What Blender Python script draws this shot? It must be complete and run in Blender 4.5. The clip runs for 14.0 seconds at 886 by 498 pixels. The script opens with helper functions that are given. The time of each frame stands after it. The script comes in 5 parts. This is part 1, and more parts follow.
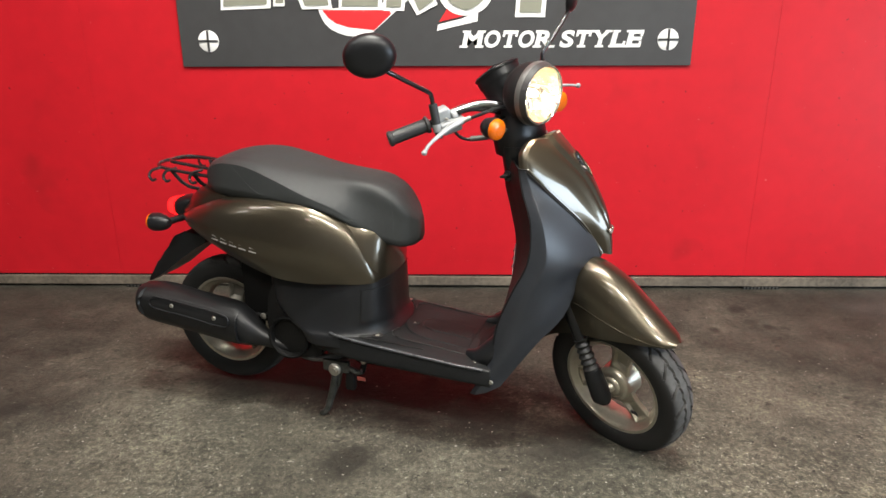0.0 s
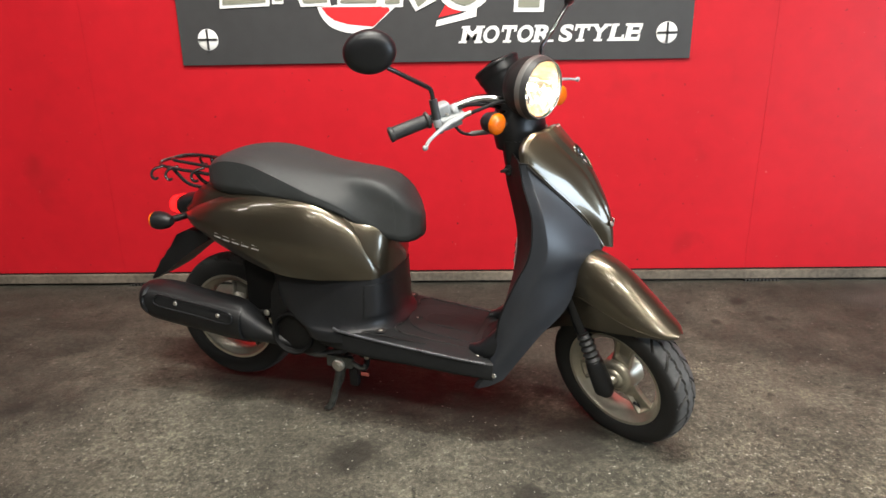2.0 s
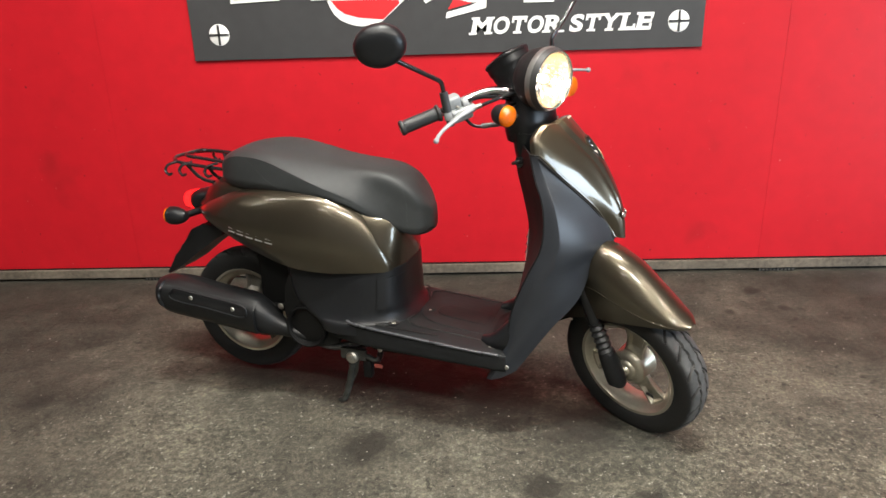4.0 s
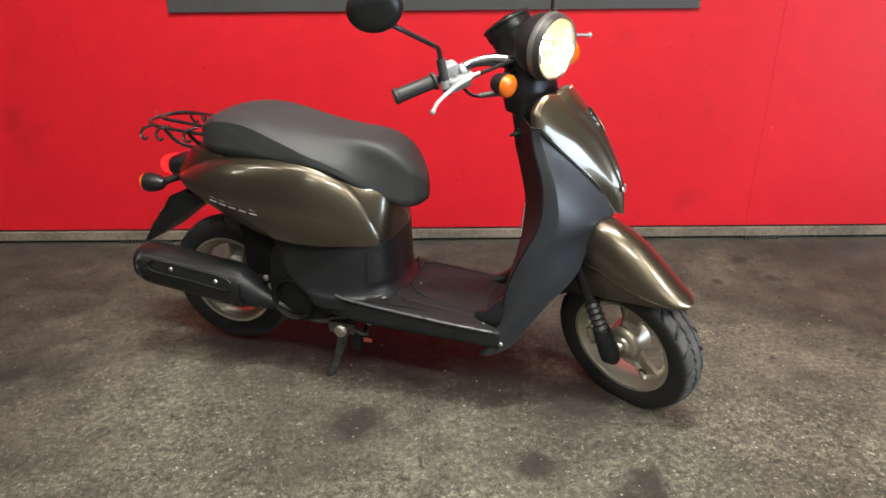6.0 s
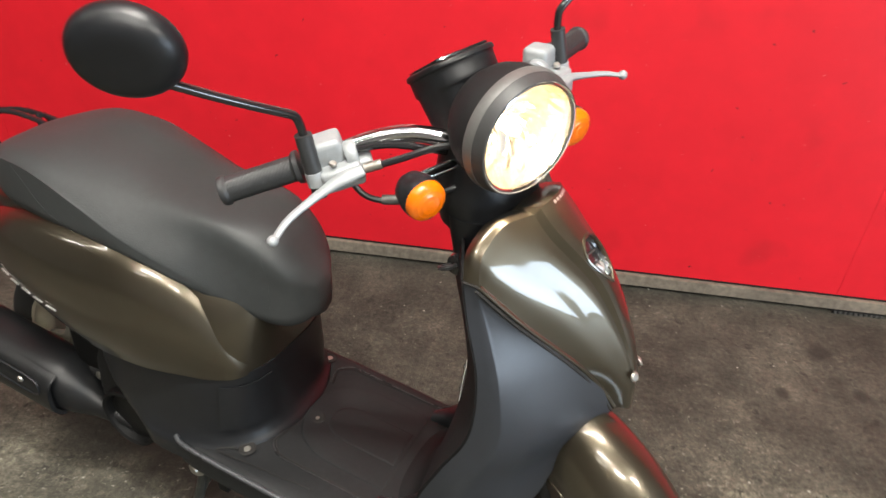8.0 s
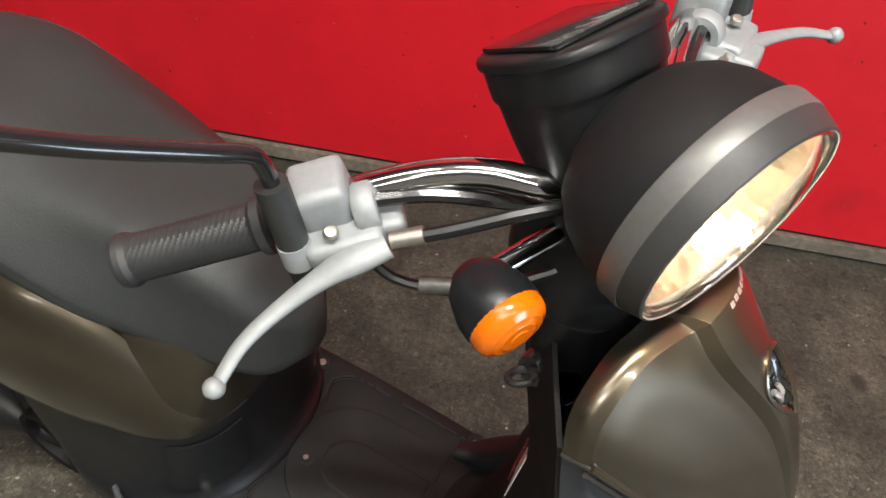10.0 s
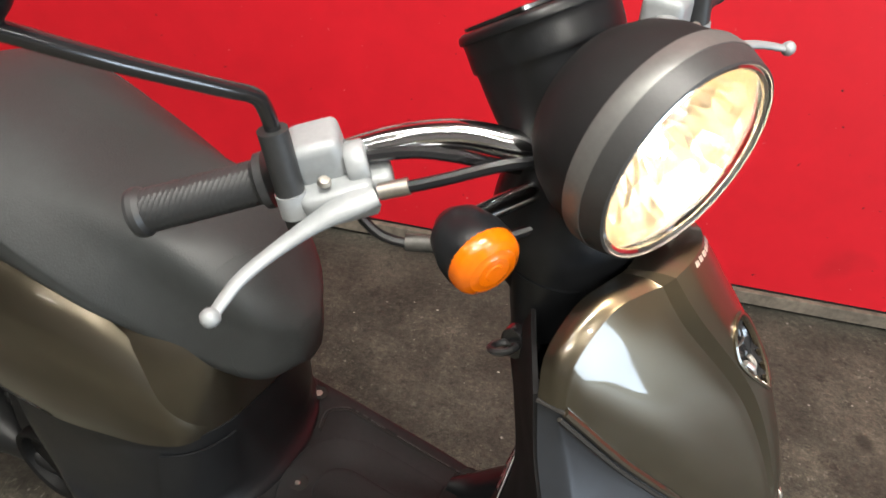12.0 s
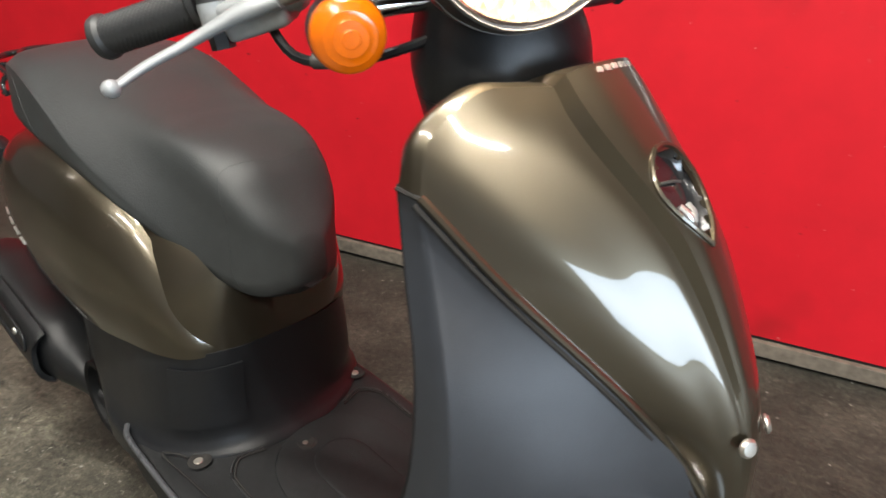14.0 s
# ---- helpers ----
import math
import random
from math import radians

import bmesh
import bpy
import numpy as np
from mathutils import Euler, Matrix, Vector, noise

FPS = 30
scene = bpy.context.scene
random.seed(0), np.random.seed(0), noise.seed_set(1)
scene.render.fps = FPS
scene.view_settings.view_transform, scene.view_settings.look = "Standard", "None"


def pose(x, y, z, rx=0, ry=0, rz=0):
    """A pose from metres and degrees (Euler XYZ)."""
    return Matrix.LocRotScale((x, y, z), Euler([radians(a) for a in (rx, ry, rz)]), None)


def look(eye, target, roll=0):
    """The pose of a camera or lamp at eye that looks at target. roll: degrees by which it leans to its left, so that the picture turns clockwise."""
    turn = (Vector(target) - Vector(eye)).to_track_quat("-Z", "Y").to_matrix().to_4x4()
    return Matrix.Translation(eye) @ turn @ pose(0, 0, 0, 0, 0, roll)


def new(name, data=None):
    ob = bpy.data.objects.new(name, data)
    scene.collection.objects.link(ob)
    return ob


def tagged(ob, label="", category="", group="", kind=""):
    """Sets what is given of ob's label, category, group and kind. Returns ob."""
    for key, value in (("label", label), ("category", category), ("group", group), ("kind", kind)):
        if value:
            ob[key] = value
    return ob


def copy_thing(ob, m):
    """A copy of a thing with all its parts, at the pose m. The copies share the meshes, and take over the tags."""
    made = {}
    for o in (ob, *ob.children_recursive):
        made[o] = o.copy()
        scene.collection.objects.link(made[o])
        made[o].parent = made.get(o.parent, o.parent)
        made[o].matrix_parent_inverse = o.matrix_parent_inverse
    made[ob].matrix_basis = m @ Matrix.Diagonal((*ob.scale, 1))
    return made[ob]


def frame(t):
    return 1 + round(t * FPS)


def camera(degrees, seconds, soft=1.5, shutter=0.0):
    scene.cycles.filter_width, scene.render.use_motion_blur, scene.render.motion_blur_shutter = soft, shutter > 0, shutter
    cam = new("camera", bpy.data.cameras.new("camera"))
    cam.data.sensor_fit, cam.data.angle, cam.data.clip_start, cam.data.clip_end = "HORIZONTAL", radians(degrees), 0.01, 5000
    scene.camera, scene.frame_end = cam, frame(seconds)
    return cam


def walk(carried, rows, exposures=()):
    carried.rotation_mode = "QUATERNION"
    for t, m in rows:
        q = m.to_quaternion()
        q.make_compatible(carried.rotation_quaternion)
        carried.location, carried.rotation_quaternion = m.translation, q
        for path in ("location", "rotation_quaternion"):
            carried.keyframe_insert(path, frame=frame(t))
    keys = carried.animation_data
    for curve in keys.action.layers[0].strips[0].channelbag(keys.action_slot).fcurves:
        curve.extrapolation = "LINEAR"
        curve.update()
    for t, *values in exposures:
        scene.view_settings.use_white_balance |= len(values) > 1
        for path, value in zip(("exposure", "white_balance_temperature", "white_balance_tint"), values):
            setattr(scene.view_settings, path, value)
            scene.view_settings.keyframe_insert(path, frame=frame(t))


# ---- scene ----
cam = camera(68.7, 14.0, shutter=0.4)
PATH = [
    (0, (0.03, 0.03, 1.06), (-0.01, 1.934, 0.45), -0.2),
    (0.5, (0.028, 0.024, 1.058), (-0.008, 1.928, 0.446), -0.7),
    (1, (0.03, 0.021, 1.054), (-0.011, 1.918, 0.422), -0.2),
    (1.5, (0.027, 0.02, 1.051), (-0.028, 1.917, 0.419), -0.2),
    (2, (0.028, 0.021, 1.058), (-0.015, 1.922, 0.438), -0.9),
    (2.5, (0.031, 0.011, 1.061), (-0.02, 1.917, 0.457), -1.4),
    (3, (0.033, 0.003, 1.066), (-0.03, 1.909, 0.464), -1.9),
    (3.2, (0.032, 0.001, 1.065), (-0.047, 1.903, 0.452), -1.9),
    (5.3, (0.009, 0.058, 1.054), (-0.038, 1.948, 0.4), -0.7),
    (5.5, (-0.007, 0.062, 1.05), (-0.02, 1.951, 0.394), -0.1),
    (6, (-0.018, 0.088, 1.094), (-0.025, 1.93, 0.313), -0.5),
    (6.5, (0.049, 0.239, 1.135), (0.008, 2.036, 0.258), 1.3),
    (7, (0.113, 0.413, 1.194), (0.054, 2.187, 0.273), 3.1),
    (7.5, (0.134, 0.639, 1.221), (0.042, 2.399, 0.276), 1.9),
    (8, (0.216, 0.899, 1.205), (0.042, 2.601, 0.168), 3.6),
    (8.5, (0.189, 1.079, 1.185), (-0.001, 2.701, 0.029), 5.5),
    (9, (0.16, 1.192, 1.176), (0.012, 2.677, -0.156), 5.7),
    (9.2, (0.146, 1.255, 1.172), (-0.022, 2.689, -0.212), 6.6),
    (11.3, (0.06, 1.32, 1.131), (0.118, 2.84, -0.167), 9.7),
    (11.5, (0.075, 1.275, 1.124), (0.094, 2.845, -0.115), 9.1),
    (12, (0.132, 1.22, 1.112), (-0.035, 2.84, -0.048), 7.1),
    (12.5, (0.185, 1.165, 1.06), (-0.094, 2.811, -0.041), 6.2),
    (13, (0.212, 1.1, 0.999), (-0.189, 2.845, 0.108), 2.3),
    (13.2, (0.216, 1.096, 0.978), (-0.131, 2.861, 0.103), 3.7),
    (13.5, (0.253, 1.108, 0.95), (-0.18, 2.855, 0.082), 3.2),
    (14, (0.373, 1.191, 0.918), (-0.396, 2.831, 0.068), 2.0),
]
EXPOSURES = [(0, 0.5), (3, 0.52), (7, 0.62), (8.5, 0.66), (9, 0.12), (11.5, 0.52), (12.5, 0.52), (13, 0.26), (13.5, 0.42), (14, 0.55)]
walk(cam, [(t, look(eye, target, roll)) for t, eye, target, roll in PATH], EXPOSURES)

# ---- light and sky ----
world = bpy.data.worlds.new("sky")
scene.world = world
world.use_nodes = True
sky = world.node_tree.nodes.new("ShaderNodeTexSky")
sky.sky_type, sky.sun_disc = "NISHITA", False
sky.sun_elevation, sky.sun_rotation = radians(40), radians(200)
world.node_tree.links.new(sky.outputs[0], world.node_tree.nodes["Background"].inputs[0])
world.node_tree.nodes["Background"].inputs[1].default_value = 0.12


def area_light(name, m, sx, sy, watts, colour):
    d = bpy.data.lights.new(name, "AREA")
    d.shape, d.size, d.size_y, d.energy, d.color = "RECTANGLE", sx, sy, watts, colour
    ob = new(name, d)
    ob.matrix_basis = m
    return ob


def point_light(name, at, watts, colour, radius):
    d = bpy.data.lights.new(name, "POINT")
    d.energy, d.color, d.shadow_soft_size = watts, colour, radius
    ob = new(name, d)
    ob.matrix_basis = Matrix.Translation(at)
    return ob


# daylight in the wide shop doorway
area_light("daylight_in_doorway", look((5.1, -1.0, 0.9), (2.0, -0.8, 0.0)), 2.3, 1.6, 125, (0.68, 0.83, 1.0))
# the fluorescent tubes under the ceiling
# the last one is added to brighten the floor and front cover
TUBES = [(-1.5, 0.8, 22), (0.15, 0.95, 116), (-0.4, -1.0, 54), (1.0, -1.6, 85), (-1.6, -2.6, 12), (-3.6, 0.5, 10), (-5.6, 0.1, 10), (3.3, -0.9, 150)]


# ---- materials ----
def mat(name, colour, rough=0.5, metal=0.0, coat=0.0, spec=0.5, grain=None, bump=None, emit=None, transmission=0.0, ior=1.45):
    """A principled material. grain: (scale, amount) of colour variation at two sizes; bump: (scale, strength, distance)."""
    m = bpy.data.materials.new(name)
    m.use_nodes = True
    nt = m.node_tree
    b = nt.nodes["Principled BSDF"]
    b.inputs["Base Color"].default_value = (*colour, 1)
    b.inputs["Roughness"].default_value = rough
    b.inputs["Metallic"].default_value = metal
    b.inputs["Coat Weight"].default_value = coat
    b.inputs["Coat Roughness"].default_value = 0.04
    b.inputs["Specular IOR Level"].default_value = spec
    b.inputs["Transmission Weight"].default_value = transmission
    b.inputs["IOR"].default_value = ior
    if emit:
        b.inputs["Emission Color"].default_value = (*emit[0], 1)
        b.inputs["Emission Strength"].default_value = emit[1]
    co = nt.nodes.new("ShaderNodeTexCoord")
    if grain:
        n1, n2 = nt.nodes.new("ShaderNodeTexNoise"), nt.nodes.new("ShaderNodeTexNoise")
        n1.inputs["Scale"].default_value, n2.inputs["Scale"].default_value = grain[0], grain[0] * 9
        n1.inputs["Detail"].default_value = n2.inputs["Detail"].default_value = 4
        mx = nt.nodes.new("ShaderNodeMath")
        mx.operation = "ADD"
        for n, i in ((n1, 0), (n2, 1)):
            nt.links.new(co.outputs["Object"], n.inputs["Vector"])
            nt.links.new(n.outputs["Fac"], mx.inputs[i])
        r = nt.nodes.new("ShaderNodeMapRange")
        r.inputs["From Min"].default_value, r.inputs["From Max"].default_value = 0.6, 1.4
        r.inputs["To Min"].default_value, r.inputs["To Max"].default_value = 1 - grain[1], 1 + grain[1]
        nt.links.new(mx.outputs[0], r.inputs["Value"])
        v = nt.nodes.new("ShaderNodeVectorMath")
        v.operation = "SCALE"
        v.inputs[0].default_value = colour
        nt.links.new(r.outputs[0], v.inputs["Scale"])
        nt.links.new(v.outputs[0], b.inputs["Base Color"])
        r2 = nt.nodes.new("ShaderNodeMapRange")
        r2.inputs["From Min"].default_value, r2.inputs["From Max"].default_value = 0.3, 0.7
        r2.inputs["To Min"].default_value, r2.inputs["To Max"].default_value = max(0.02, rough - grain[1] * 0.15), min(1, rough + grain[1] * 0.15)
        nt.links.new(n1.outputs["Fac"], r2.inputs["Value"])
        nt.links.new(r2.outputs[0], b.inputs["Roughness"])
    if bump:
        n3 = nt.nodes.new("ShaderNodeTexNoise")
        n3.inputs["Scale"].default_value, n3.inputs["Detail"].default_value = bump[0], 3
        nt.links.new(co.outputs["Object"], n3.inputs["Vector"])
        bp = nt.nodes.new("ShaderNodeBump")
        bp.inputs["Strength"].default_value, bp.inputs["Distance"].default_value = bump[1], bump[2]
        nt.links.new(n3.outputs["Fac"], bp.inputs["Height"])
        nt.links.new(bp.outputs[0], b.inputs["Normal"])
    return m


def concrete_material():
    m = bpy.data.materials.new("worn_concrete")
    m.use_nodes = True
    nt = m.node_tree
    b = nt.nodes["Principled BSDF"]
    co = nt.nodes.new("ShaderNodeTexCoord")

    def noise_tex(scale, detail, rough=0.6):
        n = nt.nodes.new("ShaderNodeTexNoise")
        n.inputs["Scale"].default_value, n.inputs["Detail"].default_value, n.inputs["Roughness"].default_value = scale, detail, rough
        nt.links.new(co.outputs["Object"], n.inputs["Vector"])
        return n.outputs["Fac"]

    def ramp(src, stops):
        r = nt.nodes.new("ShaderNodeValToRGB")
        e = r.color_ramp.elements
        while len(e) < len(stops):
            e.new(0.5)
        for el, (p, c) in zip(e, stops):
            el.position, el.color = p, (*c, 1)
        nt.links.new(src, r.inputs[0])
        return r.outputs[0]

    def mix(kind, fac, a, c):
        x = nt.nodes.new("ShaderNodeMix")
        x.data_type, x.blend_type = "RGBA", kind
        if isinstance(fac, float):
            x.inputs[0].default_value = fac
        else:
            nt.links.new(fac, x.inputs[0])
        nt.links.new(a, x.inputs[6])
        nt.links.new(c, x.inputs[7])
        return x.outputs[2]

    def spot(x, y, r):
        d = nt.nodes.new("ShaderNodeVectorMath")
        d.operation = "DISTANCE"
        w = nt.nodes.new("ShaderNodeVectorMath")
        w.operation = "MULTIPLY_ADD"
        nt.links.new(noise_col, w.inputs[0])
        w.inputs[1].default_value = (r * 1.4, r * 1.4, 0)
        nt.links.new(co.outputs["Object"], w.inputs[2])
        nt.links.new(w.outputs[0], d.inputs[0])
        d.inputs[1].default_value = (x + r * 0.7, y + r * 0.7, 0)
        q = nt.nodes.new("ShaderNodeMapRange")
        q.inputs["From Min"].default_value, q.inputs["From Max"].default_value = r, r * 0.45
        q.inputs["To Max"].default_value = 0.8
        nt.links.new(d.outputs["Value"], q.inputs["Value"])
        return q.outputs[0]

    warp = nt.nodes.new("ShaderNodeTexNoise")
    warp.inputs["Scale"].default_value, warp.inputs["Detail"].default_value = 14, 4
    nt.links.new(co.outputs["Object"], warp.inputs["Vector"])
    noise_col = warp.outputs["Color"]
    base = ramp(noise_tex(1.3, 5, 0.6), [(0.3, (0.045, 0.0435, 0.037)), (0.5, (0.07, 0.0675, 0.0575)), (0.7, (0.102, 0.099, 0.084))])
    # smoother by the wall, broken up in the open
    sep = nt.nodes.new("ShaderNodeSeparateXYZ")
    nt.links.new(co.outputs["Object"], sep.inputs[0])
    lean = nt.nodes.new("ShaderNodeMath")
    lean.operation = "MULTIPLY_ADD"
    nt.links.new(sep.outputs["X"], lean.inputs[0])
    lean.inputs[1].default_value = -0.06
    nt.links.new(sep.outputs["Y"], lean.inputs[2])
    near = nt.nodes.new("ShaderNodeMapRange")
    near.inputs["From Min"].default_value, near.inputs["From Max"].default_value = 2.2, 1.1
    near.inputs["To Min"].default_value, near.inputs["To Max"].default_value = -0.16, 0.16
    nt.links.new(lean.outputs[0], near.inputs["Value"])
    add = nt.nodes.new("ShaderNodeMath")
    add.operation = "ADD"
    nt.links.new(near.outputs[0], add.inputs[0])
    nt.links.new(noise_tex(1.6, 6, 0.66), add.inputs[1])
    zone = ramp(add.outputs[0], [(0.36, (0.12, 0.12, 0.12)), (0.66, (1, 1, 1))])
    # tint darkens towards the wall and lifts the open floor, painting the light's fall-off
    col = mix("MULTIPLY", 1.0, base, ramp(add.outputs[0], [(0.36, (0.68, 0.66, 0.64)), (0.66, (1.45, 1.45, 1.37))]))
    col = mix("MULTIPLY", 1.0, col, ramp(noise_tex(7, 8, 0.7), [(0.34, (0.66, 0.66, 0.66)), (0.5, (1, 1, 1)), (0.66, (1.38, 1.37, 1.33))]))
    rough_grain = ramp(noise_tex(58, 10, 0.82), [(0.4, (0.4, 0.4, 0.4)), (0.5, (0.9, 0.9, 0.9)), (0.59, (1.9, 1.88, 1.75))])
    calm = ramp(noise_tex(70, 6, 0.75), [(0.36, (0.66, 0.66, 0.66)), (0.5, (1, 1, 1)), (0.64, (1.45, 1.44, 1.38))])
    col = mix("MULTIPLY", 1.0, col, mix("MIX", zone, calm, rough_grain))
    # fine pitting and specks of bare sand
    col = mix("MULTIPLY", 1.0, col, ramp(noise_tex(190, 6, 0.75), [(0.33, (0.3, 0.3, 0.3)), (0.42, (0.9, 0.9, 0.9)), (0.58, (1.08, 1.08, 1.06)), (0.67, (2.2, 2.15, 2.0))]))
    # pale flecks of bare aggregate
    fleck = ramp(noise_tex(60, 8, 0.7), [(0.6, (0, 0, 0)), (0.62, (1, 1, 1))])
    pale = ramp(noise_tex(26, 3), [(0.3, (0.16, 0.157, 0.125)), (0.7, (0.4, 0.395, 0.33))])
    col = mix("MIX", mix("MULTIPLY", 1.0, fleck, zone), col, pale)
    vor = nt.nodes.new("ShaderNodeTexVoronoi")
    vor.inputs["Scale"].default_value = 40
    nt.links.new(co.outputs["Object"], vor.inputs["Vector"])
    dots = ramp(vor.outputs["Distance"], [(0.1, (1, 1, 1)), (0.17, (0, 0, 0))])
    few = ramp(noise_tex(17, 3), [(0.58, (0, 0, 0)), (0.68, (0.9, 0.9, 0.9))])
    grit = ramp(noise_tex(60, 1), [(0.4, (0.2, 0.195, 0.17)), (0.6, (0.45, 0.44, 0.4))])
    col = mix("MIX", mix("MULTIPLY", 1.0, dots, few), col, grit)
    pits = ramp(noise_tex(22, 10, 0.8), [(0.4, (0.85, 0.85, 0.85)), (0.43, (0, 0, 0))])
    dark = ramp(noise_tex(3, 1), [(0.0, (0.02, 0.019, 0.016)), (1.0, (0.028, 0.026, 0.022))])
    col = mix("MIX", pits, col, dark)
    # oil stains; the last five paint the scooter's shade into the floor
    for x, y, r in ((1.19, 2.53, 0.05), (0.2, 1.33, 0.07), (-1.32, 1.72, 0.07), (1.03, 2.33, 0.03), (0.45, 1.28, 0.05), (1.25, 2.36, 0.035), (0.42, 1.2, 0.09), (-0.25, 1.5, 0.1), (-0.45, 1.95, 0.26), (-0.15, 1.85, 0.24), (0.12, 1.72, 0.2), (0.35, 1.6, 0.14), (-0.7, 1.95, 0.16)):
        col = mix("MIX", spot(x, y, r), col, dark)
    # floor paler towards the doorway: daylight on it is painted into the colour
    door_side = nt.nodes.new("ShaderNodeMapRange")
    door_side.inputs["From Min"].default_value, door_side.inputs["From Max"].default_value = 2.2, 4.4
    wobble = nt.nodes.new("ShaderNodeMath")
    wobble.operation = "MULTIPLY_ADD"
    nt.links.new(noise_tex(1.1, 5, 0.6), wobble.inputs[0])
    wobble.inputs[1].default_value = 1.2
    nt.links.new(sep.outputs["X"], wobble.inputs[2])
    nt.links.new(wobble.outputs[0], door_side.inputs["Value"])
    # bare is the brightened tone that stands in for the daylit, unseen floor
    bare = ramp(noise_tex(2.2, 8, 0.65), [(0.35, (0.16, 0.157, 0.146)), (0.65, (0.29, 0.285, 0.27))])
    col = mix("MIX", door_side.outputs[0], col, bare)
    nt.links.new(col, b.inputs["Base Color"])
    rr = ramp(noise_tex(3, 5), [(0.3, (0.5, 0.5, 0.5)), (0.7, (0.8, 0.8, 0.8))])
    nt.links.new(rr, b.inputs["Roughness"])
    b.inputs["Specular IOR Level"].default_value = 0.14
    bp = nt.nodes.new("ShaderNodeBump")
    bp.inputs["Strength"].default_value, bp.inputs["Distance"].default_value = 0.9, 0.01
    nt.links.new(noise_tex(42, 9, 0.72), bp.inputs["Height"])
    nt.links.new(bp.outputs[0], b.inputs["Normal"])
    return m


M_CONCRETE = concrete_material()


def wall_paint():
    m = mat("red_painted_plywood", (0.455, 0.0085, 0.016), 0.48, grain=(1.3, 0.12), bump=(14, 0.12, 0.004), spec=0.3)
    nt = m.node_tree
    b = nt.nodes["Principled BSDF"]
    src = b.inputs["Base Color"].links[0].from_socket
    co = nt.nodes.new("ShaderNodeTexCoord")
    for scale, lo, hi, tint in ((46, 0.715, 0.74, (0.09, 0.008, 0.008, 1)), (3.1, 0.64, 0.8, (0.3, 0.008, 0.012, 1)), (70, 0.73, 0.76, (0.5, 0.2, 0.18, 1))):
        n = nt.nodes.new("ShaderNodeTexNoise")
        n.inputs["Scale"].default_value, n.inputs["Detail"].default_value = scale, 3
        nt.links.new(co.outputs["Object"], n.inputs["Vector"])
        r = nt.nodes.new("ShaderNodeMapRange")
        r.inputs["From Min"].default_value, r.inputs["From Max"].default_value = lo, hi
        nt.links.new(n.outputs["Fac"], r.inputs["Value"])
        x = nt.nodes.new("ShaderNodeMix")
        x.data_type = "RGBA"
        nt.links.new(r.outputs[0], x.inputs[0])
        nt.links.new(src, x.inputs[6])
        x.inputs[7].default_value = tint
        src = x.outputs[2]
    nt.links.new(src, b.inputs["Base Color"])
    return m


M_RED = wall_paint()
M_SKIRT = mat("weathered_wood", (0.125, 0.104, 0.08), 0.75, grain=(6, 0.55), bump=(30, 0.4, 0.003))
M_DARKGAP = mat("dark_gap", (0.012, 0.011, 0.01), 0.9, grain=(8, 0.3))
M_GREYWALL = mat("grey_plaster", (0.14, 0.14, 0.135), 0.85, grain=(1.0, 0.2), bump=(20, 0.3, 0.004))
M_CEIL = mat("ceiling_board", (0.18, 0.18, 0.17), 0.9, grain=(0.8, 0.15))
M_SIGN = mat("sign_charcoal", (0.04, 0.04, 0.041), 0.5, grain=(2, 0.12))
M_WHITE = mat("white_paint", (0.78, 0.78, 0.76), 0.5, grain=(4, 0.06))
M_OLIVE = mat("grey_olive_paint", (0.22, 0.22, 0.17), 0.5, grain=(4, 0.08))
M_SIGNRED = mat("sign_red_paint", (0.62, 0.02, 0.025), 0.45, grain=(4, 0.08))
M_TUBE = mat("lit_tube", (0.9, 0.9, 0.9), 0.4, emit=((1.0, 0.97, 0.9), 26.0))
M_BROWN = mat("olive_brown_metallic_paint", (0.08, 0.0685, 0.0485), 0.31, metal=0.85, coat=1.0, grain=(3, 0.05), bump=(900, 0.05, 0.0004))
M_BEZEL = mat("satin_grey_bezel", (0.14, 0.139, 0.134), 0.42, metal=0.45, grain=(30, 0.1))
M_LIP = mat("dark_grey_plastic", (0.035, 0.035, 0.035), 0.45, grain=(30, 0.1), bump=(500, 0.2, 0.0005))
M_BLACK = mat("satin_black_plastic", (0.0085, 0.0092, 0.0105), 0.36, spec=0.42, grain=(12, 0.18), bump=(700, 0.22, 0.0006))
M_PANEL = mat("charcoal_plastic", (0.019, 0.0218, 0.027), 0.38, spec=0.6, grain=(9, 0.12), bump=(800, 0.18, 0.0005))
M_FLOORMAT = mat("matt_black_floor_plastic", (0.0125, 0.0132, 0.0138), 0.5, spec=0.22, grain=(14, 0.25), bump=(500, 0.35, 0.0008))
M_MATT = mat("matt_black_plastic", (0.01, 0.01, 0.0105), 0.62, spec=0.22, grain=(12, 0.18), bump=(600, 0.2, 0.0006))
M_SEAT = mat("black_vinyl", (0.0265, 0.029, 0.0295), 0.48, spec=0.42, grain=(9, 0.12), bump=(420, 0.35, 0.0008))
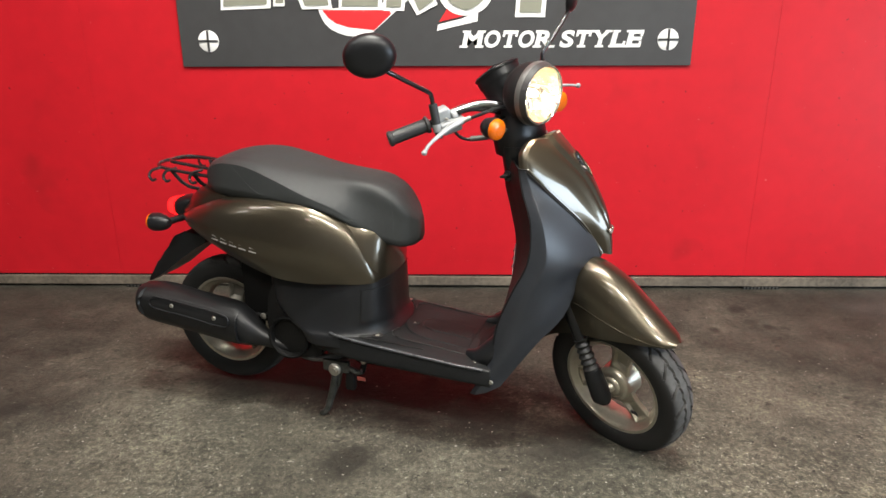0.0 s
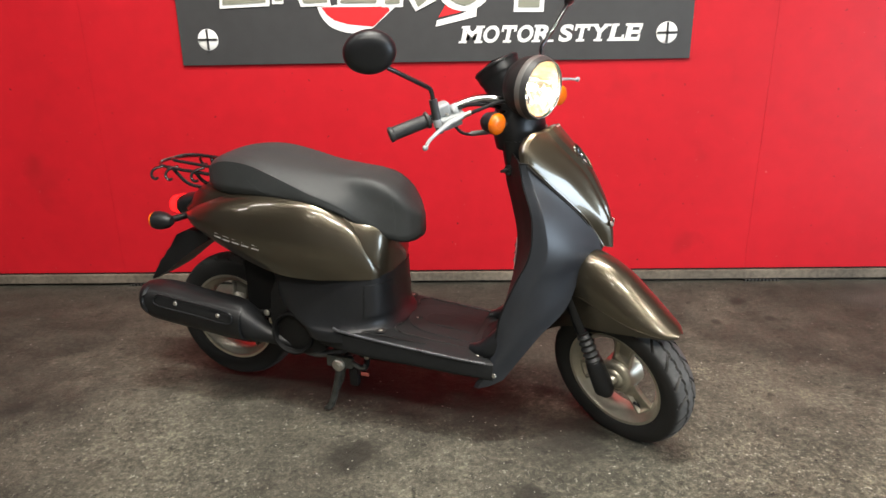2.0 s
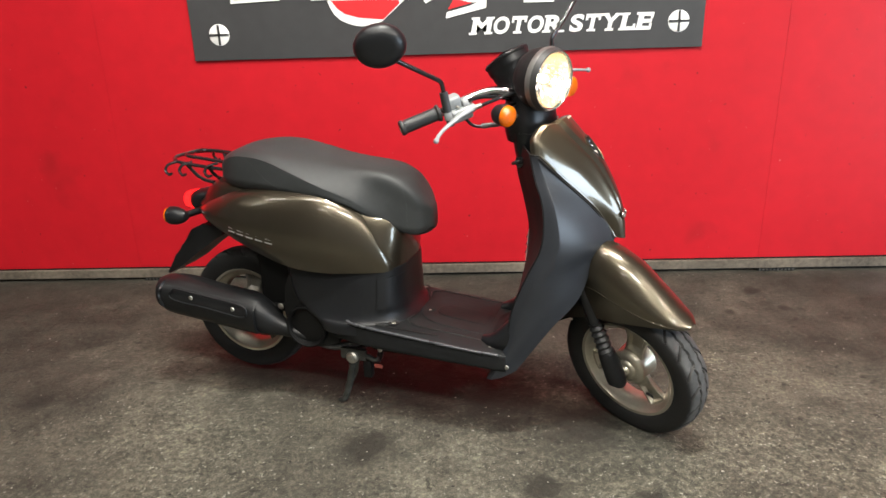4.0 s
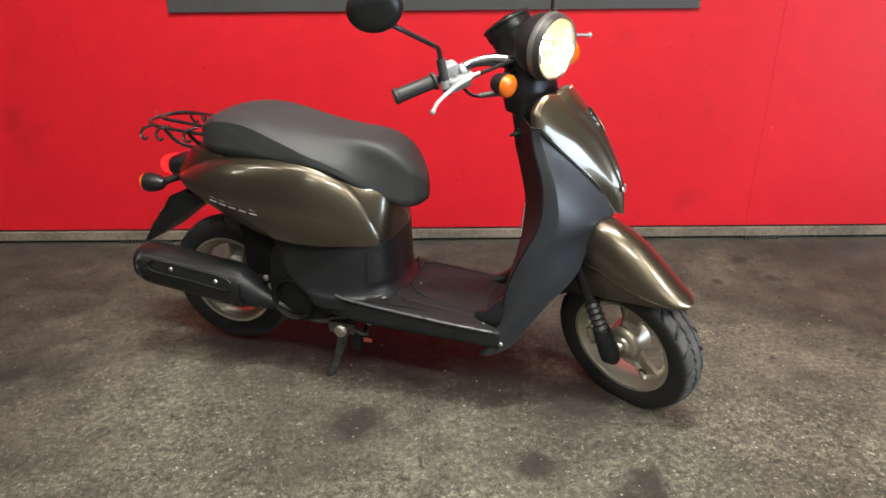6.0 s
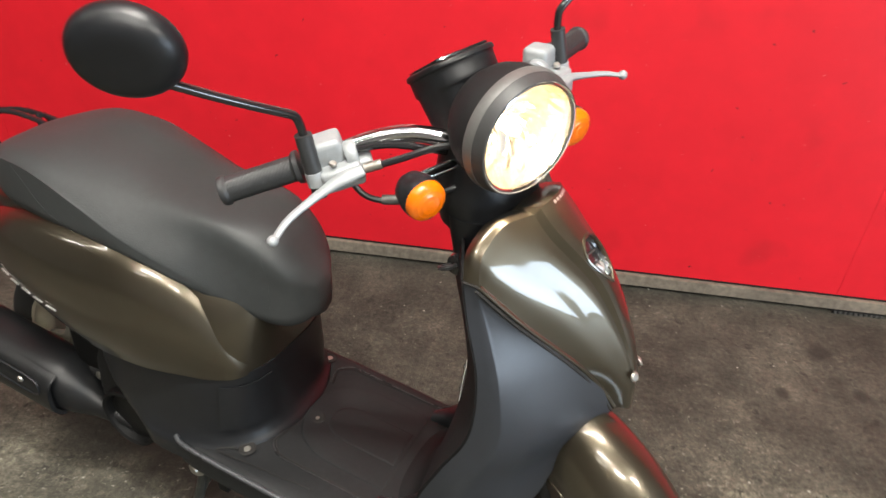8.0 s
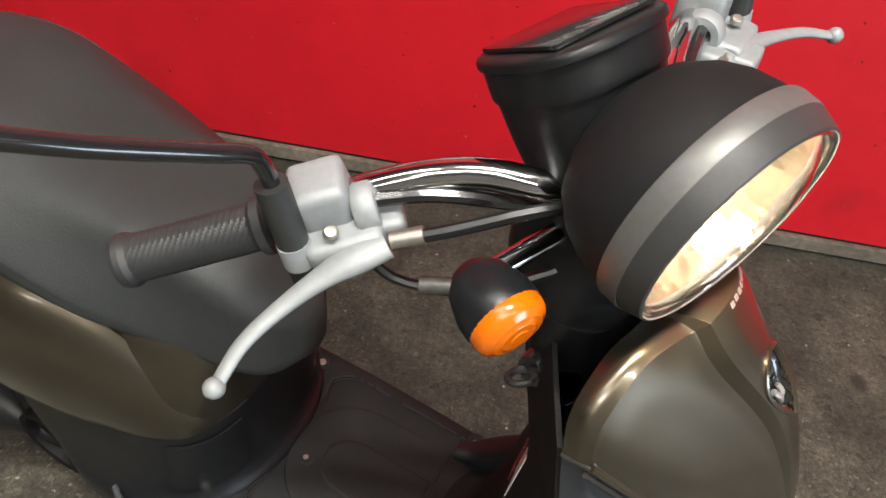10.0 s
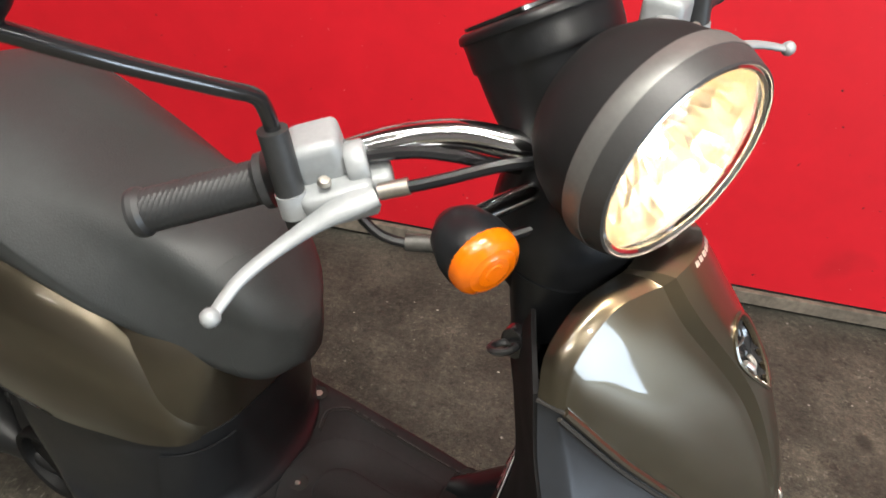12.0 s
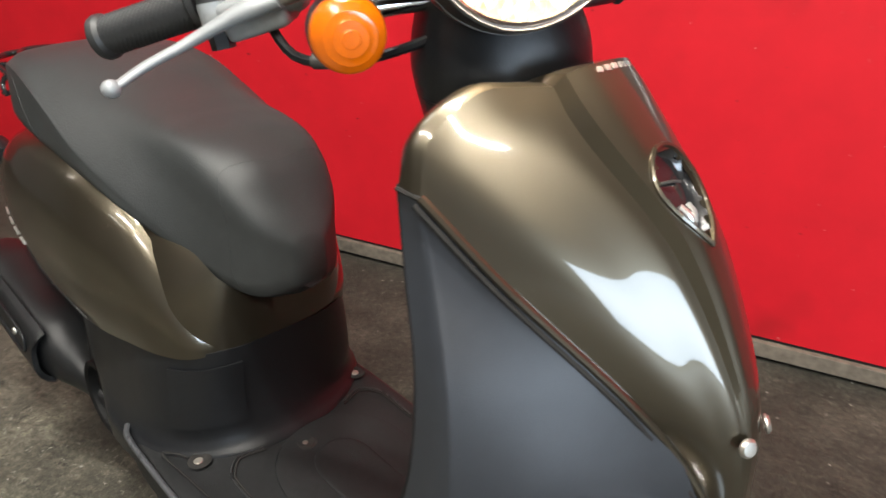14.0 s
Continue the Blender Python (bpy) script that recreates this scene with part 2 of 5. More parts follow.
def tyre_rubber():
    m = mat("tyre_rubber", (0.012, 0.012, 0.012), 0.7, bump=(260, 0.25, 0.0008))
    nt = m.node_tree
    b = nt.nodes["Principled BSDF"]
    co, sep, com = nt.nodes.new("ShaderNodeTexCoord"), nt.nodes.new("ShaderNodeSeparateXYZ"), nt.nodes.new("ShaderNodeCombineXYZ")
    nt.links.new(co.outputs["Object"], sep.inputs[0])
    nt.links.new(sep.outputs["X"], com.inputs[0])
    nt.links.new(sep.outputs["Z"], com.inputs[2])
    rad = nt.nodes.new("ShaderNodeVectorMath")
    rad.operation = "LENGTH"
    nt.links.new(com.outputs[0], rad.inputs[0])
    # grey, mottled tone towards the outer radius
    pale_tread = nt.nodes.new("ShaderNodeMapRange")
    pale_tread.inputs["From Min"].default_value, pale_tread.inputs["From Max"].default_value = 0.192, 0.1985
    nt.links.new(rad.outputs["Value"], pale_tread.inputs["Value"])
    n = nt.nodes.new("ShaderNodeTexNoise")
    n.inputs["Scale"].default_value, n.inputs["Detail"].default_value = 40, 5
    nt.links.new(co.outputs["Object"], n.inputs["Vector"])
    amount = nt.nodes.new("ShaderNodeMath")
    amount.operation = "MULTIPLY"
    nt.links.new(pale_tread.outputs[0], amount.inputs[0])
    nt.links.new(n.outputs["Fac"], amount.inputs[1])
    x = nt.nodes.new("ShaderNodeMix")
    x.data_type = "RGBA"
    nt.links.new(amount.outputs[0], x.inputs[0])
    x.inputs[6].default_value, x.inputs[7].default_value = (0.011, 0.011, 0.011, 1), (0.11, 0.108, 0.104, 1)
    nt.links.new(x.outputs[2], b.inputs["Base Color"])
    return m


M_TREAD = tyre_rubber()
M_GRIP = mat("grip_rubber", (0.024, 0.025, 0.026), 0.46, spec=0.55, grain=(30, 0.2))
M_ALLOY = mat("gold_silver_cast_alloy", (0.5, 0.47, 0.39), 0.36, metal=0.8, grain=(10, 0.12), bump=(300, 0.1, 0.0005))
M_ALU = mat("silver_painted_aluminium", (0.27, 0.285, 0.293), 0.5, metal=0.25, grain=(20, 0.1), bump=(260, 0.14, 0.0005))
M_CHROME = mat("chrome", (0.62, 0.62, 0.63), 0.09, metal=1.0, grain=(25, 0.05))
M_DIRTY = mat("grimy_cast_metal", (0.085, 0.082, 0.076), 0.55, metal=0.5, grain=(18, 0.45), bump=(90, 0.4, 0.002))
M_ENGINE = mat("oily_black_metal", (0.008, 0.008, 0.008), 0.5, spec=0.25, metal=0.1, grain=(18, 0.4), bump=(90, 0.3, 0.002))
M_GLOSSBLACK = mat("gloss_black_enamel", (0.012, 0.012, 0.013), 0.16, coat=0.6, grain=(20, 0.1))
# a faint glow is added to the amber lens colour
M_AMBER = mat("amber_lens", (0.62, 0.125, 0.002), 0.2, coat=0.5, emit=((1.0, 0.16, 0.0), 0.05), grain=(25, 0.1), bump=(160, 0.25, 0.001))
M_REDLENS = mat("lit_red_lens", (0.8, 0.01, 0.01), 0.2, coat=0.5, emit=((1.0, 0.01, 0.01), 2.2))
M_REFLECTOR = mat("lamp_reflector", (0.92, 0.81, 0.62), 0.19, metal=1.0, bump=(45, 0.12, 0.003))
M_BULB = mat("lit_bulb", (1, 1, 1), 0.4, emit=((1.0, 0.88, 0.7), 165.0))
M_GLASS = mat("clear_lens", (1, 1, 1), 0.03, transmission=1.0, ior=1.2)
M_SCREW = mat("zinc_screw", (0.42, 0.4, 0.36), 0.4, metal=0.9, grain=(60, 0.2))
M_BADGE = mat("silver_badge", (0.62, 0.62, 0.6), 0.3, metal=0.8)
M_MUFFLER = mat("heatproof_black_paint", (0.007, 0.0073, 0.0078), 0.42, spec=0.4, grain=(16, 0.25), bump=(300, 0.2, 0.0006))
# darker alloy for the rear wheel's hub and spokes
M_DULLALLOY = mat("dull_cast_alloy", (0.2, 0.19, 0.165), 0.5, metal=0.6, grain=(16, 0.3), bump=(200, 0.2, 0.0006))
M_FAN = mat("deep_black_plastic", (0.0045, 0.0045, 0.0045), 0.6, spec=0.15, grain=(20, 0.3))
M_STAND = mat("oily_steel", (0.07, 0.072, 0.066), 0.42, metal=0.6, grain=(45, 0.7), bump=(90, 0.4, 0.002))
M_ORANGE = mat("faded_orange_tag", (0.26, 0.06, 0.045), 0.6, grain=(60, 0.3))
M_CHIP = mat("pale_grit", (0.27, 0.26, 0.225), 0.7, grain=(9, 0.45))
# paler than the mat: the edge's highlight is put into the colour
M_EDGE = mat("highlit_plastic_edge", (0.05, 0.052, 0.056), 0.3, grain=(40, 0.35))
# rib tone lifted above the mat's to paint its thin highlight
M_RIB = mat("highlit_plastic_rib", (0.022, 0.022, 0.023), 0.3, grain=(40, 0.3))


# ---- building helpers ----
def part(name, bm, material, parent=None, label="", m=None, smooth=40):
    """Links a bmesh as one mesh object, under a thing or a part."""
    me = bpy.data.meshes.new(name)
    bmesh.ops.recalc_face_normals(bm, faces=bm.faces)
    bm.to_mesh(me)
    bm.free()
    me.materials.append(material)
    if smooth:
        me.polygons.foreach_set("use_smooth", [True] * len(me.polygons))
        me.set_sharp_from_angle(angle=radians(smooth))
    ob = new(name, me)
    if parent:
        ob.parent = parent
    if m is not None:
        ob.matrix_basis = m
    if label:
        tagged(ob, label)
    return ob


def thing(name, m, label, category, group="", kind=""):
    ob = new(name)
    ob.empty_display_size = 0.05
    ob.matrix_basis = m
    return tagged(ob, label, category, group, kind)


def spline(points, per):
    """Catmull-Rom through the rows of points, per steps to a span."""
    p = np.asarray(points, float)
    q = np.concatenate([[2 * p[0] - p[1]], p, [2 * p[-1] - p[-2]]])
    out = []
    for i in range(1, len(q) - 2):
        a, b, c, d = q[i - 1], q[i], q[i + 1], q[i + 2]
        for k in range(per):
            t = k / per
            out.append(0.5 * (2 * b + (c - a) * t + (2 * a - 5 * b + 4 * c - d) * t * t + (3 * b - a - 3 * c + d) * t ** 3))
    out.append(p[-1])
    return np.array(out)


def surface(rows, per_row=6, per_col=6):
    """A dense grid from rows of control points."""
    g = spline(rows, per_row)
    return spline(g.swapaxes(0, 1), per_col).swapaxes(0, 1)


def grid_mesh(bm, g, closed=False, cap=False):
    """Quads over the grid g[row][column]; closed: columns wrap round; cap: the first and last rows are filled."""
    vs = [[bm.verts.new(p) for p in row] for row in g]
    n = len(vs[0])
    for a, b in zip(vs, vs[1:]):
        for j in range(n if closed else n - 1):
            k = (j + 1) % n
            bm.faces.new((a[j], a[k], b[k], b[j]))
    if cap:
        bm.faces.new(vs[0])
        bm.faces.new(vs[-1][::-1])
    return vs


def shell(g, thick, flip=False):
    """A grid with thickness: a second skin along the normals, and a rim round the edge."""
    g = np.asarray(g, float)
    du, dv = np.gradient(g, axis=0), np.gradient(g, axis=1)
    nrm = np.cross(du, dv)
    nrm /= np.maximum(np.linalg.norm(nrm, axis=2, keepdims=True), 1e-9)
    h = g + nrm * (thick if flip else -thick)
    bm = bmesh.new()
    a, b = grid_mesh(bm, g), grid_mesh(bm, h)
    r, c = len(a), len(a[0])
    rim = [(0, j) for j in range(c)] + [(i, c - 1) for i in range(1, r)] + [(r - 1, j) for j in range(c - 2, -1, -1)] + [(i, 0) for i in range(r - 2, 0, -1)]
    for (i, j), (k, l) in zip(rim, rim[1:] + rim[:1]):
        bm.faces.new((a[i][j], a[k][l], b[k][l], b[i][j]))
    bmesh.ops.remove_doubles(bm, verts=bm.verts, dist=1e-5)
    return bm


def tube(points, r, sides=10, per=6, bm=None, radii=None):
    """A round bar along a smooth line; radii: one to a control point."""
    bm = bm or bmesh.new()
    c = spline(points, per) if len(points) > 2 else np.asarray(points, float)
    if radii is None:
        rr = np.full(len(c), r)
    else:
        rr = spline(np.array(radii, float)[:, None], per)[:, 0] if len(points) > 2 else np.array(radii, float)
    tan = np.gradient(c, axis=0)
    tan /= np.linalg.norm(tan, axis=1, keepdims=True)
    up = np.array((0, 0, 1.0)) if abs(tan[0][2]) < 0.9 else np.array((1.0, 0, 0))
    g = []
    for p, t, q in zip(c, tan, rr):
        s = np.cross(t, up)
        s /= np.linalg.norm(s)
        up = np.cross(s, t)
        g.append([p + q * (math.cos(a) * s + math.sin(a) * up) for a in np.linspace(0, 2 * math.pi, sides, endpoint=False)])
    grid_mesh(bm, g, closed=True, cap=True)
    return bm


def lathe(profile, n=40, bm=None, axis="y", at=(0, 0, 0)):
    """Turns a profile of (radius, height) round an axis through at. Ends at radius 0 close up."""
    bm = bm or bmesh.new()
    g = []
    for r, h in profile:
        row = []
        for a in np.linspace(0, 2 * math.pi, n, endpoint=False):
            c, s = r * math.cos(a), r * math.sin(a)
            p = {"y": (c, h, s), "x": (h, c, s), "z": (c, s, h)}[axis]
            row.append(np.add(p, at))
        g.append(row)
    grid_mesh(bm, g, closed=True)
    bmesh.ops.remove_doubles(bm, verts=bm.verts, dist=1e-6)
    return bm


def box(a, b, bevel=0.0, bm=None, segments=2):
    """A box between two corners, its edges bevelled."""
    own = bmesh.new()
    bmesh.ops.create_cube(own, size=1)
    a, b = np.minimum(a, b), np.maximum(a, b)
    for v in own.verts:
        v.co = [a[i] + (v.co[i] + 0.5) * (b[i] - a[i]) for i in range(3)]
    if bevel:
        bmesh.ops.bevel(own, geom=own.edges, offset=bevel, segments=segments, affect="EDGES", profile=0.6)
    if bm is None:
        return own
    me = bpy.data.meshes.new("scrap")
    own.to_mesh(me)
    own.free()
    bm.from_mesh(me)
    bpy.data.meshes.remove(me)
    return bm


def ring_loft(stations, n=36, per=5, cap=True):
    """A skin over rounded sections along x. Station: x, half width, top, bottom, height of the widest line, upper and lower squareness, sideways shift."""
    s = spline(stations, per)
    g = []
    for x, w, zt, zb, zm, pu, pl, y0 in s:
        row = []
        for a in np.linspace(0, 2 * math.pi, n, endpoint=False):
            c, d = math.cos(a), math.sin(a)
            p = pu if d > 0 else pl
            y = y0 + w * math.copysign(abs(c) ** (2 / p), c)
            z = zm + (zt - zm if d > 0 else zm - zb) * math.copysign(abs(d) ** (2 / p), d)
            row.append((x, y, z))
        g.append(row)
    bm = bmesh.new()
    grid_mesh(bm, g, closed=True, cap=cap)
    return bm


def mirrored(g):
    h = np.array(g, float)
    h[..., 1] *= -1
    return h


def prism(outline, y0, y1, bm=None, bevel=0.0):
    """An outline in the x-z plane, drawn out from y0 to y1."""
    bm = bm or bmesh.new()
    a = [bm.verts.new((x, y0, z)) for x, z in outline]
    b = [bm.verts.new((x, y1, z)) for x, z in outline]
    bm.faces.new(a)
    bm.faces.new(b[::-1])
    for i in range(len(a)):
        j = (i + 1) % len(a)
        bm.faces.new((a[j], a[i], b[i], b[j]))
    if bevel:
        bmesh.ops.bevel(bm, geom=bm.edges, offset=bevel, segments=2, affect="EDGES", profile=0.6)
    return bm


def aim(at, axis, spin=0.0):
    """A pose at a point whose z axis points along axis."""
    return Matrix.Translation(at) @ Vector(axis).to_track_quat("Z", "Y").to_matrix().to_4x4() @ pose(0, 0, 0, 0, 0, spin)


# ---- the room ----
WALL_Y = 2.782
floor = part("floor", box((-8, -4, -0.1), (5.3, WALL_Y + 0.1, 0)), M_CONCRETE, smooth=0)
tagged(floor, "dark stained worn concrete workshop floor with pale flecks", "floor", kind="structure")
wall_n = thing("wall_north", pose(0, WALL_Y, 0), "bright red painted plywood wall with nailed panel seams", "wall", kind="structure")
SEAMS = [-8.0, -4.3, -1.49, 1.313, 4.1, 5.2]
for x0, x1 in zip(SEAMS, SEAMS[1:]):
    part("panel", box((x0 + 0.0004, 0, 0.058), (x1 - 0.0004, 0.1, 3.8), 0.0006), M_RED, wall_n, smooth=0)
bm = bmesh.new()
for z in np.arange(0.12, 3.0, 0.15):
    for dx in (-0.03,):
        lathe([(0, -0.0015), (0.004, -0.001), (0.0045, 0.001)], 8, bm, "y", (1.313 + dx, 0, z))
part("nail_heads", bm, M_RED, wall_n)
skirt = part("baseboard", box((-8, 0, 0.012), (5.19, 0.018, 0.052), 0.003), M_SKIRT, m=pose(0, WALL_Y - 0.018, 0), smooth=0)
tagged(skirt, "weathered grey wooden strip along the wall foot", "baseboard", kind="structure")
# strip behind the baseboard; the gap's shade is put into its near-black colour
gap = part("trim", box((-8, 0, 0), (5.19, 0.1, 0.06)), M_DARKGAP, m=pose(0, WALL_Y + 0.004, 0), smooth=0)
tagged(gap, "near-black strip filling the shaded gap under the wall panels", "trim", kind="structure")
tagged(part("wall_west", box((-8.1, -4, 0), (-8, WALL_Y + 0.1, 3.8)), M_GREYWALL, smooth=0), "plain grey workshop wall", "wall", kind="structure")
tagged(part("wall_south", box((-8, -4.1, 0), (5.3, -4, 3.8)), M_GREYWALL, smooth=0), "plain grey workshop wall", "wall", kind="structure")
east = bmesh.new()
box((5.2, -4, 0), (5.3, -2.2, 3.8), 0, east)
box((5.2, 0.2, 0), (5.3, WALL_Y + 0.1, 3.8), 0, east)
box((5.2, -2.2, 1.75), (5.3, 0.2, 3.8), 0, east)
tagged(part("wall_east", east, M_GREYWALL, smooth=0), "plain grey wall with a wide half-open shutter doorway", "wall", kind="structure")
tagged(part("ceiling", box((-8.1, -4.1, 3.8), (5.3, WALL_Y + 0.1, 3.9)), M_CEIL, smooth=0), "pale workshop ceiling", "ceiling", kind="structure")
tagged(part("ground", box((5.31, -60, -0.2), (90, 60, -0.02)), M_GREYWALL, smooth=0), "pale concrete yard outside the doorway", "ground", kind="structure")


def ceiling_tube():
    lamp = thing("ceiling_light", pose(0, 0, 0), "lit fluorescent tube in a white batten under the ceiling", "ceiling light", "ceiling lights")
    part("housing", box((-0.62, -0.035, 3.74), (0.62, 0.035, 3.8), 0.006), M_WHITE, lamp)
    part("tube", tube([(-0.6, 0, 3.715), (0.6, 0, 3.715)], 0.016, 12), M_TUBE, lamp, "glowing white tube")
    return lamp


first = ceiling_tube()
for i, (x, y, watts) in enumerate(TUBES):
    if i == 0:
        first.matrix_basis = pose(x, y, 0)
    else:
        copy_thing(first, pose(x, y, 0))
    area_light("tube_glow", pose(x, y, 3.69), 1.2, 0.06, watts, (1.0, 0.96, 0.88))



def wall_vent(x, wide):
    g = thing("wall_vent", pose(x, WALL_Y - 0.02, 0), "low dark toothed vent strip at the foot of the wall", "vent", "wall vents")
    part("frame", box((-wide / 2, -0.002, 0.0), (wide / 2, 0.004, 0.011), 0.001), M_ENGINE, g)
    n = int(wide / 0.016)
    for k in range(n):
        x0 = -wide / 2 + (k + 0.3) * wide / n
        part("tooth", box((x0, -0.006, 0.001), (x0 + 0.007, -0.002, 0.0105), 0.001), M_DIRTY, g)


wall_vent(1.39, 0.16)
wall_vent(-1.35, 0.24)

# ---- the sign ----
sign = thing("sign_board", pose(-0.05, WALL_Y, 0.964), "charcoal shop sign board with white lettering, bolted to red wall", "sign")
part("board", box((-1.04, -0.012, 0), (1.025, -0.001, 0.95), 0.002), M_SIGN, sign, smooth=0)


def sign_bolt(x, z):
    b = part("bolt", lathe([(0, -0.018), (0.034, -0.0165), (0.042, -0.0125), (0.042, -0.01)], 32), M_WHITE, sign, "white round bolt head with dark cross", pose(x, 0, z))
    bm = box((-0.04, -0.0195, -0.0045), (0.04, -0.0165, 0.0045))
    box((-0.0045, -0.0195, -0.04), (0.0045, -0.0165, 0.04), 0, bm)
    part("cross_slot", bm, M_SIGN, b)


for x in (-0.925, 0.925):
    for z in (0.1, 0.85):
        sign_bolt(x, z)


SERIFS = {"M": ((0.1, 0), (0.9, 0), (0.12, 1), (0.88, 1)), "T": ((0.5, 0),), "R": ((0.14, 0), (0.14, 1), (0.92, 0)), "Y": ((0.5, 0), (0.1, 1), (0.9, 1)), "L": ((0.2, 0), (0.2, 1)), "E": ((0.12, 0), (0.12, 1))}


def lettering(text, m, material, parent, height, widths, slant=0.2):
    """Heavy slanted slab lettering: one mesh to a letter, feet added to the strokes."""
    x0 = 0.0
    for ch, w in zip(text, widths):
        if ch != " ":
            c = bpy.data.curves.new("letter", "FONT")
            c.body, c.size, c.extrude, c.offset = ch, 0.1, 0.001, 0.0036
            tmp = bpy.data.objects.new("letter", c)
            scene.collection.objects.link(tmp)
            me = bpy.data.meshes.new_from_object(tmp.evaluated_get(bpy.context.evaluated_depsgraph_get()))
            bpy.data.objects.remove(tmp)
            bpy.data.curves.remove(c)
            bm = bmesh.new()
            bm.from_mesh(me)
            bpy.data.meshes.remove(me)
            xs, ys = [v.co.x for v in bm.verts], [v.co.y for v in bm.verts]
            lo, hi, bot, top = min(xs), max(xs), min(ys), max(ys)
            for v in bm.verts:
                v.co.x = (v.co.x - lo) / (hi - lo) * w * 0.9
                v.co.y = (v.co.y - bot) / (top - bot) * height
            for fx, fy in SERIFS.get(ch, ()):
                y = fy * height
                box((fx * w * 0.9 - 0.0165, y - (0.009 if fy else 0), -0.0018), (fx * w * 0.9 + 0.0165, y + (0 if fy else 0.009), 0.0018), 0, bm)
            if ch in "TLE":
                for fx, fy in {"T": ((0, 1), (1, 1)), "L": ((1, 0),), "E": ((1, 0), (1, 1))}[ch]:
                    y = fy * height
                    box((fx * w * 0.9 - 0.009 * fx, y - 0.024 * fy, -0.0018), (fx * w * 0.9 + 0.009 * (1 - fx), y + 0.024 * (1 - fy), 0.0018), 0, bm)
            for v in bm.verts:
                v.co.x += x0 + slant * v.co.y
            part("letter", bm, material, parent, "", m, smooth=0)
        x0 += w


lettering("MOTOR STYLE", pose(0.1, -0.0135, 0.071, 90), M_WHITE, sign, 0.066, (0.086, 0.07, 0.066, 0.07, 0.077, 0.022, 0.058, 0.066, 0.078, 0.064, 0.064))


def sign_shape(outline, material, y, name="emblem_shape"):
    part(name, prism(outline, y, y + 0.0025), material, sign, smooth=0)


# the big emblem: bordered blocks over a red swoosh, mostly cut off above
def bordered(outline, inset=0.014, deep=0.0):
    """An olive block with a white border, both running up the board."""
    c = np.mean(outline, axis=0)
    sign_shape(outline, M_WHITE, -0.0165 - deep)
    inner = []
    for x, z in outline:
        inner.append((x + math.copysign(min(inset, abs(c[0] - x)), c[0] - x), z + (inset if z < c[1] else 0)))
    sign_shape(inner, M_OLIVE, -0.0195 - deep)


TOP = 0.62
bordered([(-0.862, 0.217), (-0.661, 0.224), (-0.62, TOP), (-0.82, TOP)])
bordered([(-0.65, 0.231), (-0.605, 0.231), (-0.57, TOP), (-0.61, TOP)], 0.012)
bordered([(-0.535, 0.219), (-0.415, 0.221), (-0.42, 0.26), (-0.55, TOP), (-0.585, TOP), (-0.548, 0.255)], 0.013, 0.0012)
bordered([(-0.39, 0.216), (-0.219, 0.215), (-0.18, TOP), (-0.35, TOP)])
bordered([(-0.213, 0.212), (-0.128, 0.212), (-0.09, TOP), (-0.175, TOP)], 0.013)
bordered([(-0.078, 0.195), (0.004, 0.234), (-0.03, 0.33), (-0.06, TOP), (-0.13, TOP), (-0.112, 0.253)], 0.016, 0.0012)
bordered([(0.115 + 0.108 * math.cos(a), 0.285 + 0.092 * math.sin(a)) for a in np.linspace(-math.pi, 0, 15)] + [(0.24, TOP), (0.05, TOP)], 0.019)
bordered([(0.311, 0.187), (0.43, 0.186), (0.45, TOP), (0.335, TOP)], 0.017)
sign_shape([(-0.471, 0.218), (-0.462, 0.192), (-0.446, 0.164), (-0.422, 0.142), (-0.392, 0.128), (-0.365, 0.12), (-0.337, 0.116), (-0.295, 0.122), (-0.253, 0.134), (-0.11, 0.254), (-0.13, 0.255), (-0.3, 0.23)], M_WHITE, -0.0150)
sign_shape([(-0.455, 0.216), (-0.432, 0.186), (-0.404, 0.166), (-0.35, 0.15), (-0.3, 0.145), (-0.25, 0.14), (-0.181, 0.2), (-0.187, 0.216)], M_SIGNRED, -0.0158)
sign_shape([(0.001, 0.136), (0.163, 0.172), (0.166, 0.21), (0.1, 0.182), (0.006, 0.16)], M_WHITE, -0.0150)
sign_shape([(0.011, 0.17), (0.1, 0.19), (0.11, 0.2), (0.042, 0.22)], M_SIGNRED, -0.0158)


# ---- the scooter ----
scooter = thing("motor_scooter", pose(-0.0133, 1.7385, 0, 0, 0, -17), "olive-brown metallic motor scooter with black seat, parked on concrete", "scooter")
PIVOT, RAKE, LOCK = Vector((0.19, 0, 0.888)), radians(24), radians(-33.3)
STEER = Matrix.Translation(PIVOT) @ Matrix.Rotation(LOCK, 4, Vector((-math.sin(RAKE), 0, math.cos(RAKE)))) @ Matrix.Translation(-PIVOT)


def plan_loft(rows, n=48, per=4, cap=True, span=None, grow=0.0):
    """A skin over level plan outlines. Row: height, front, rear, widest line, half width, squareness in front and behind."""
    g = []
    for z, xf, xr, xm, w, pf, pr in spline(rows, per):
        row = []
        angles = np.linspace(0, 2 * math.pi, n, endpoint=False) if span is None else np.linspace(*span, n)
        for a in angles:
            c, s = math.cos(a), math.sin(a)
            p = pf if c > 0 else pr
            x = xm + ((xf - xm + grow) if c > 0 else (xm - xr + grow)) * math.copysign(abs(c) ** (2 / p), c)
            row.append((x, (w + grow) * math.copysign(abs(s) ** (2 / p), s), z))
        g.append(row)
    if span is not None:
        return g
    bm = bmesh.new()
    grid_mesh(bm, g, closed=True, cap=cap)
    return bm


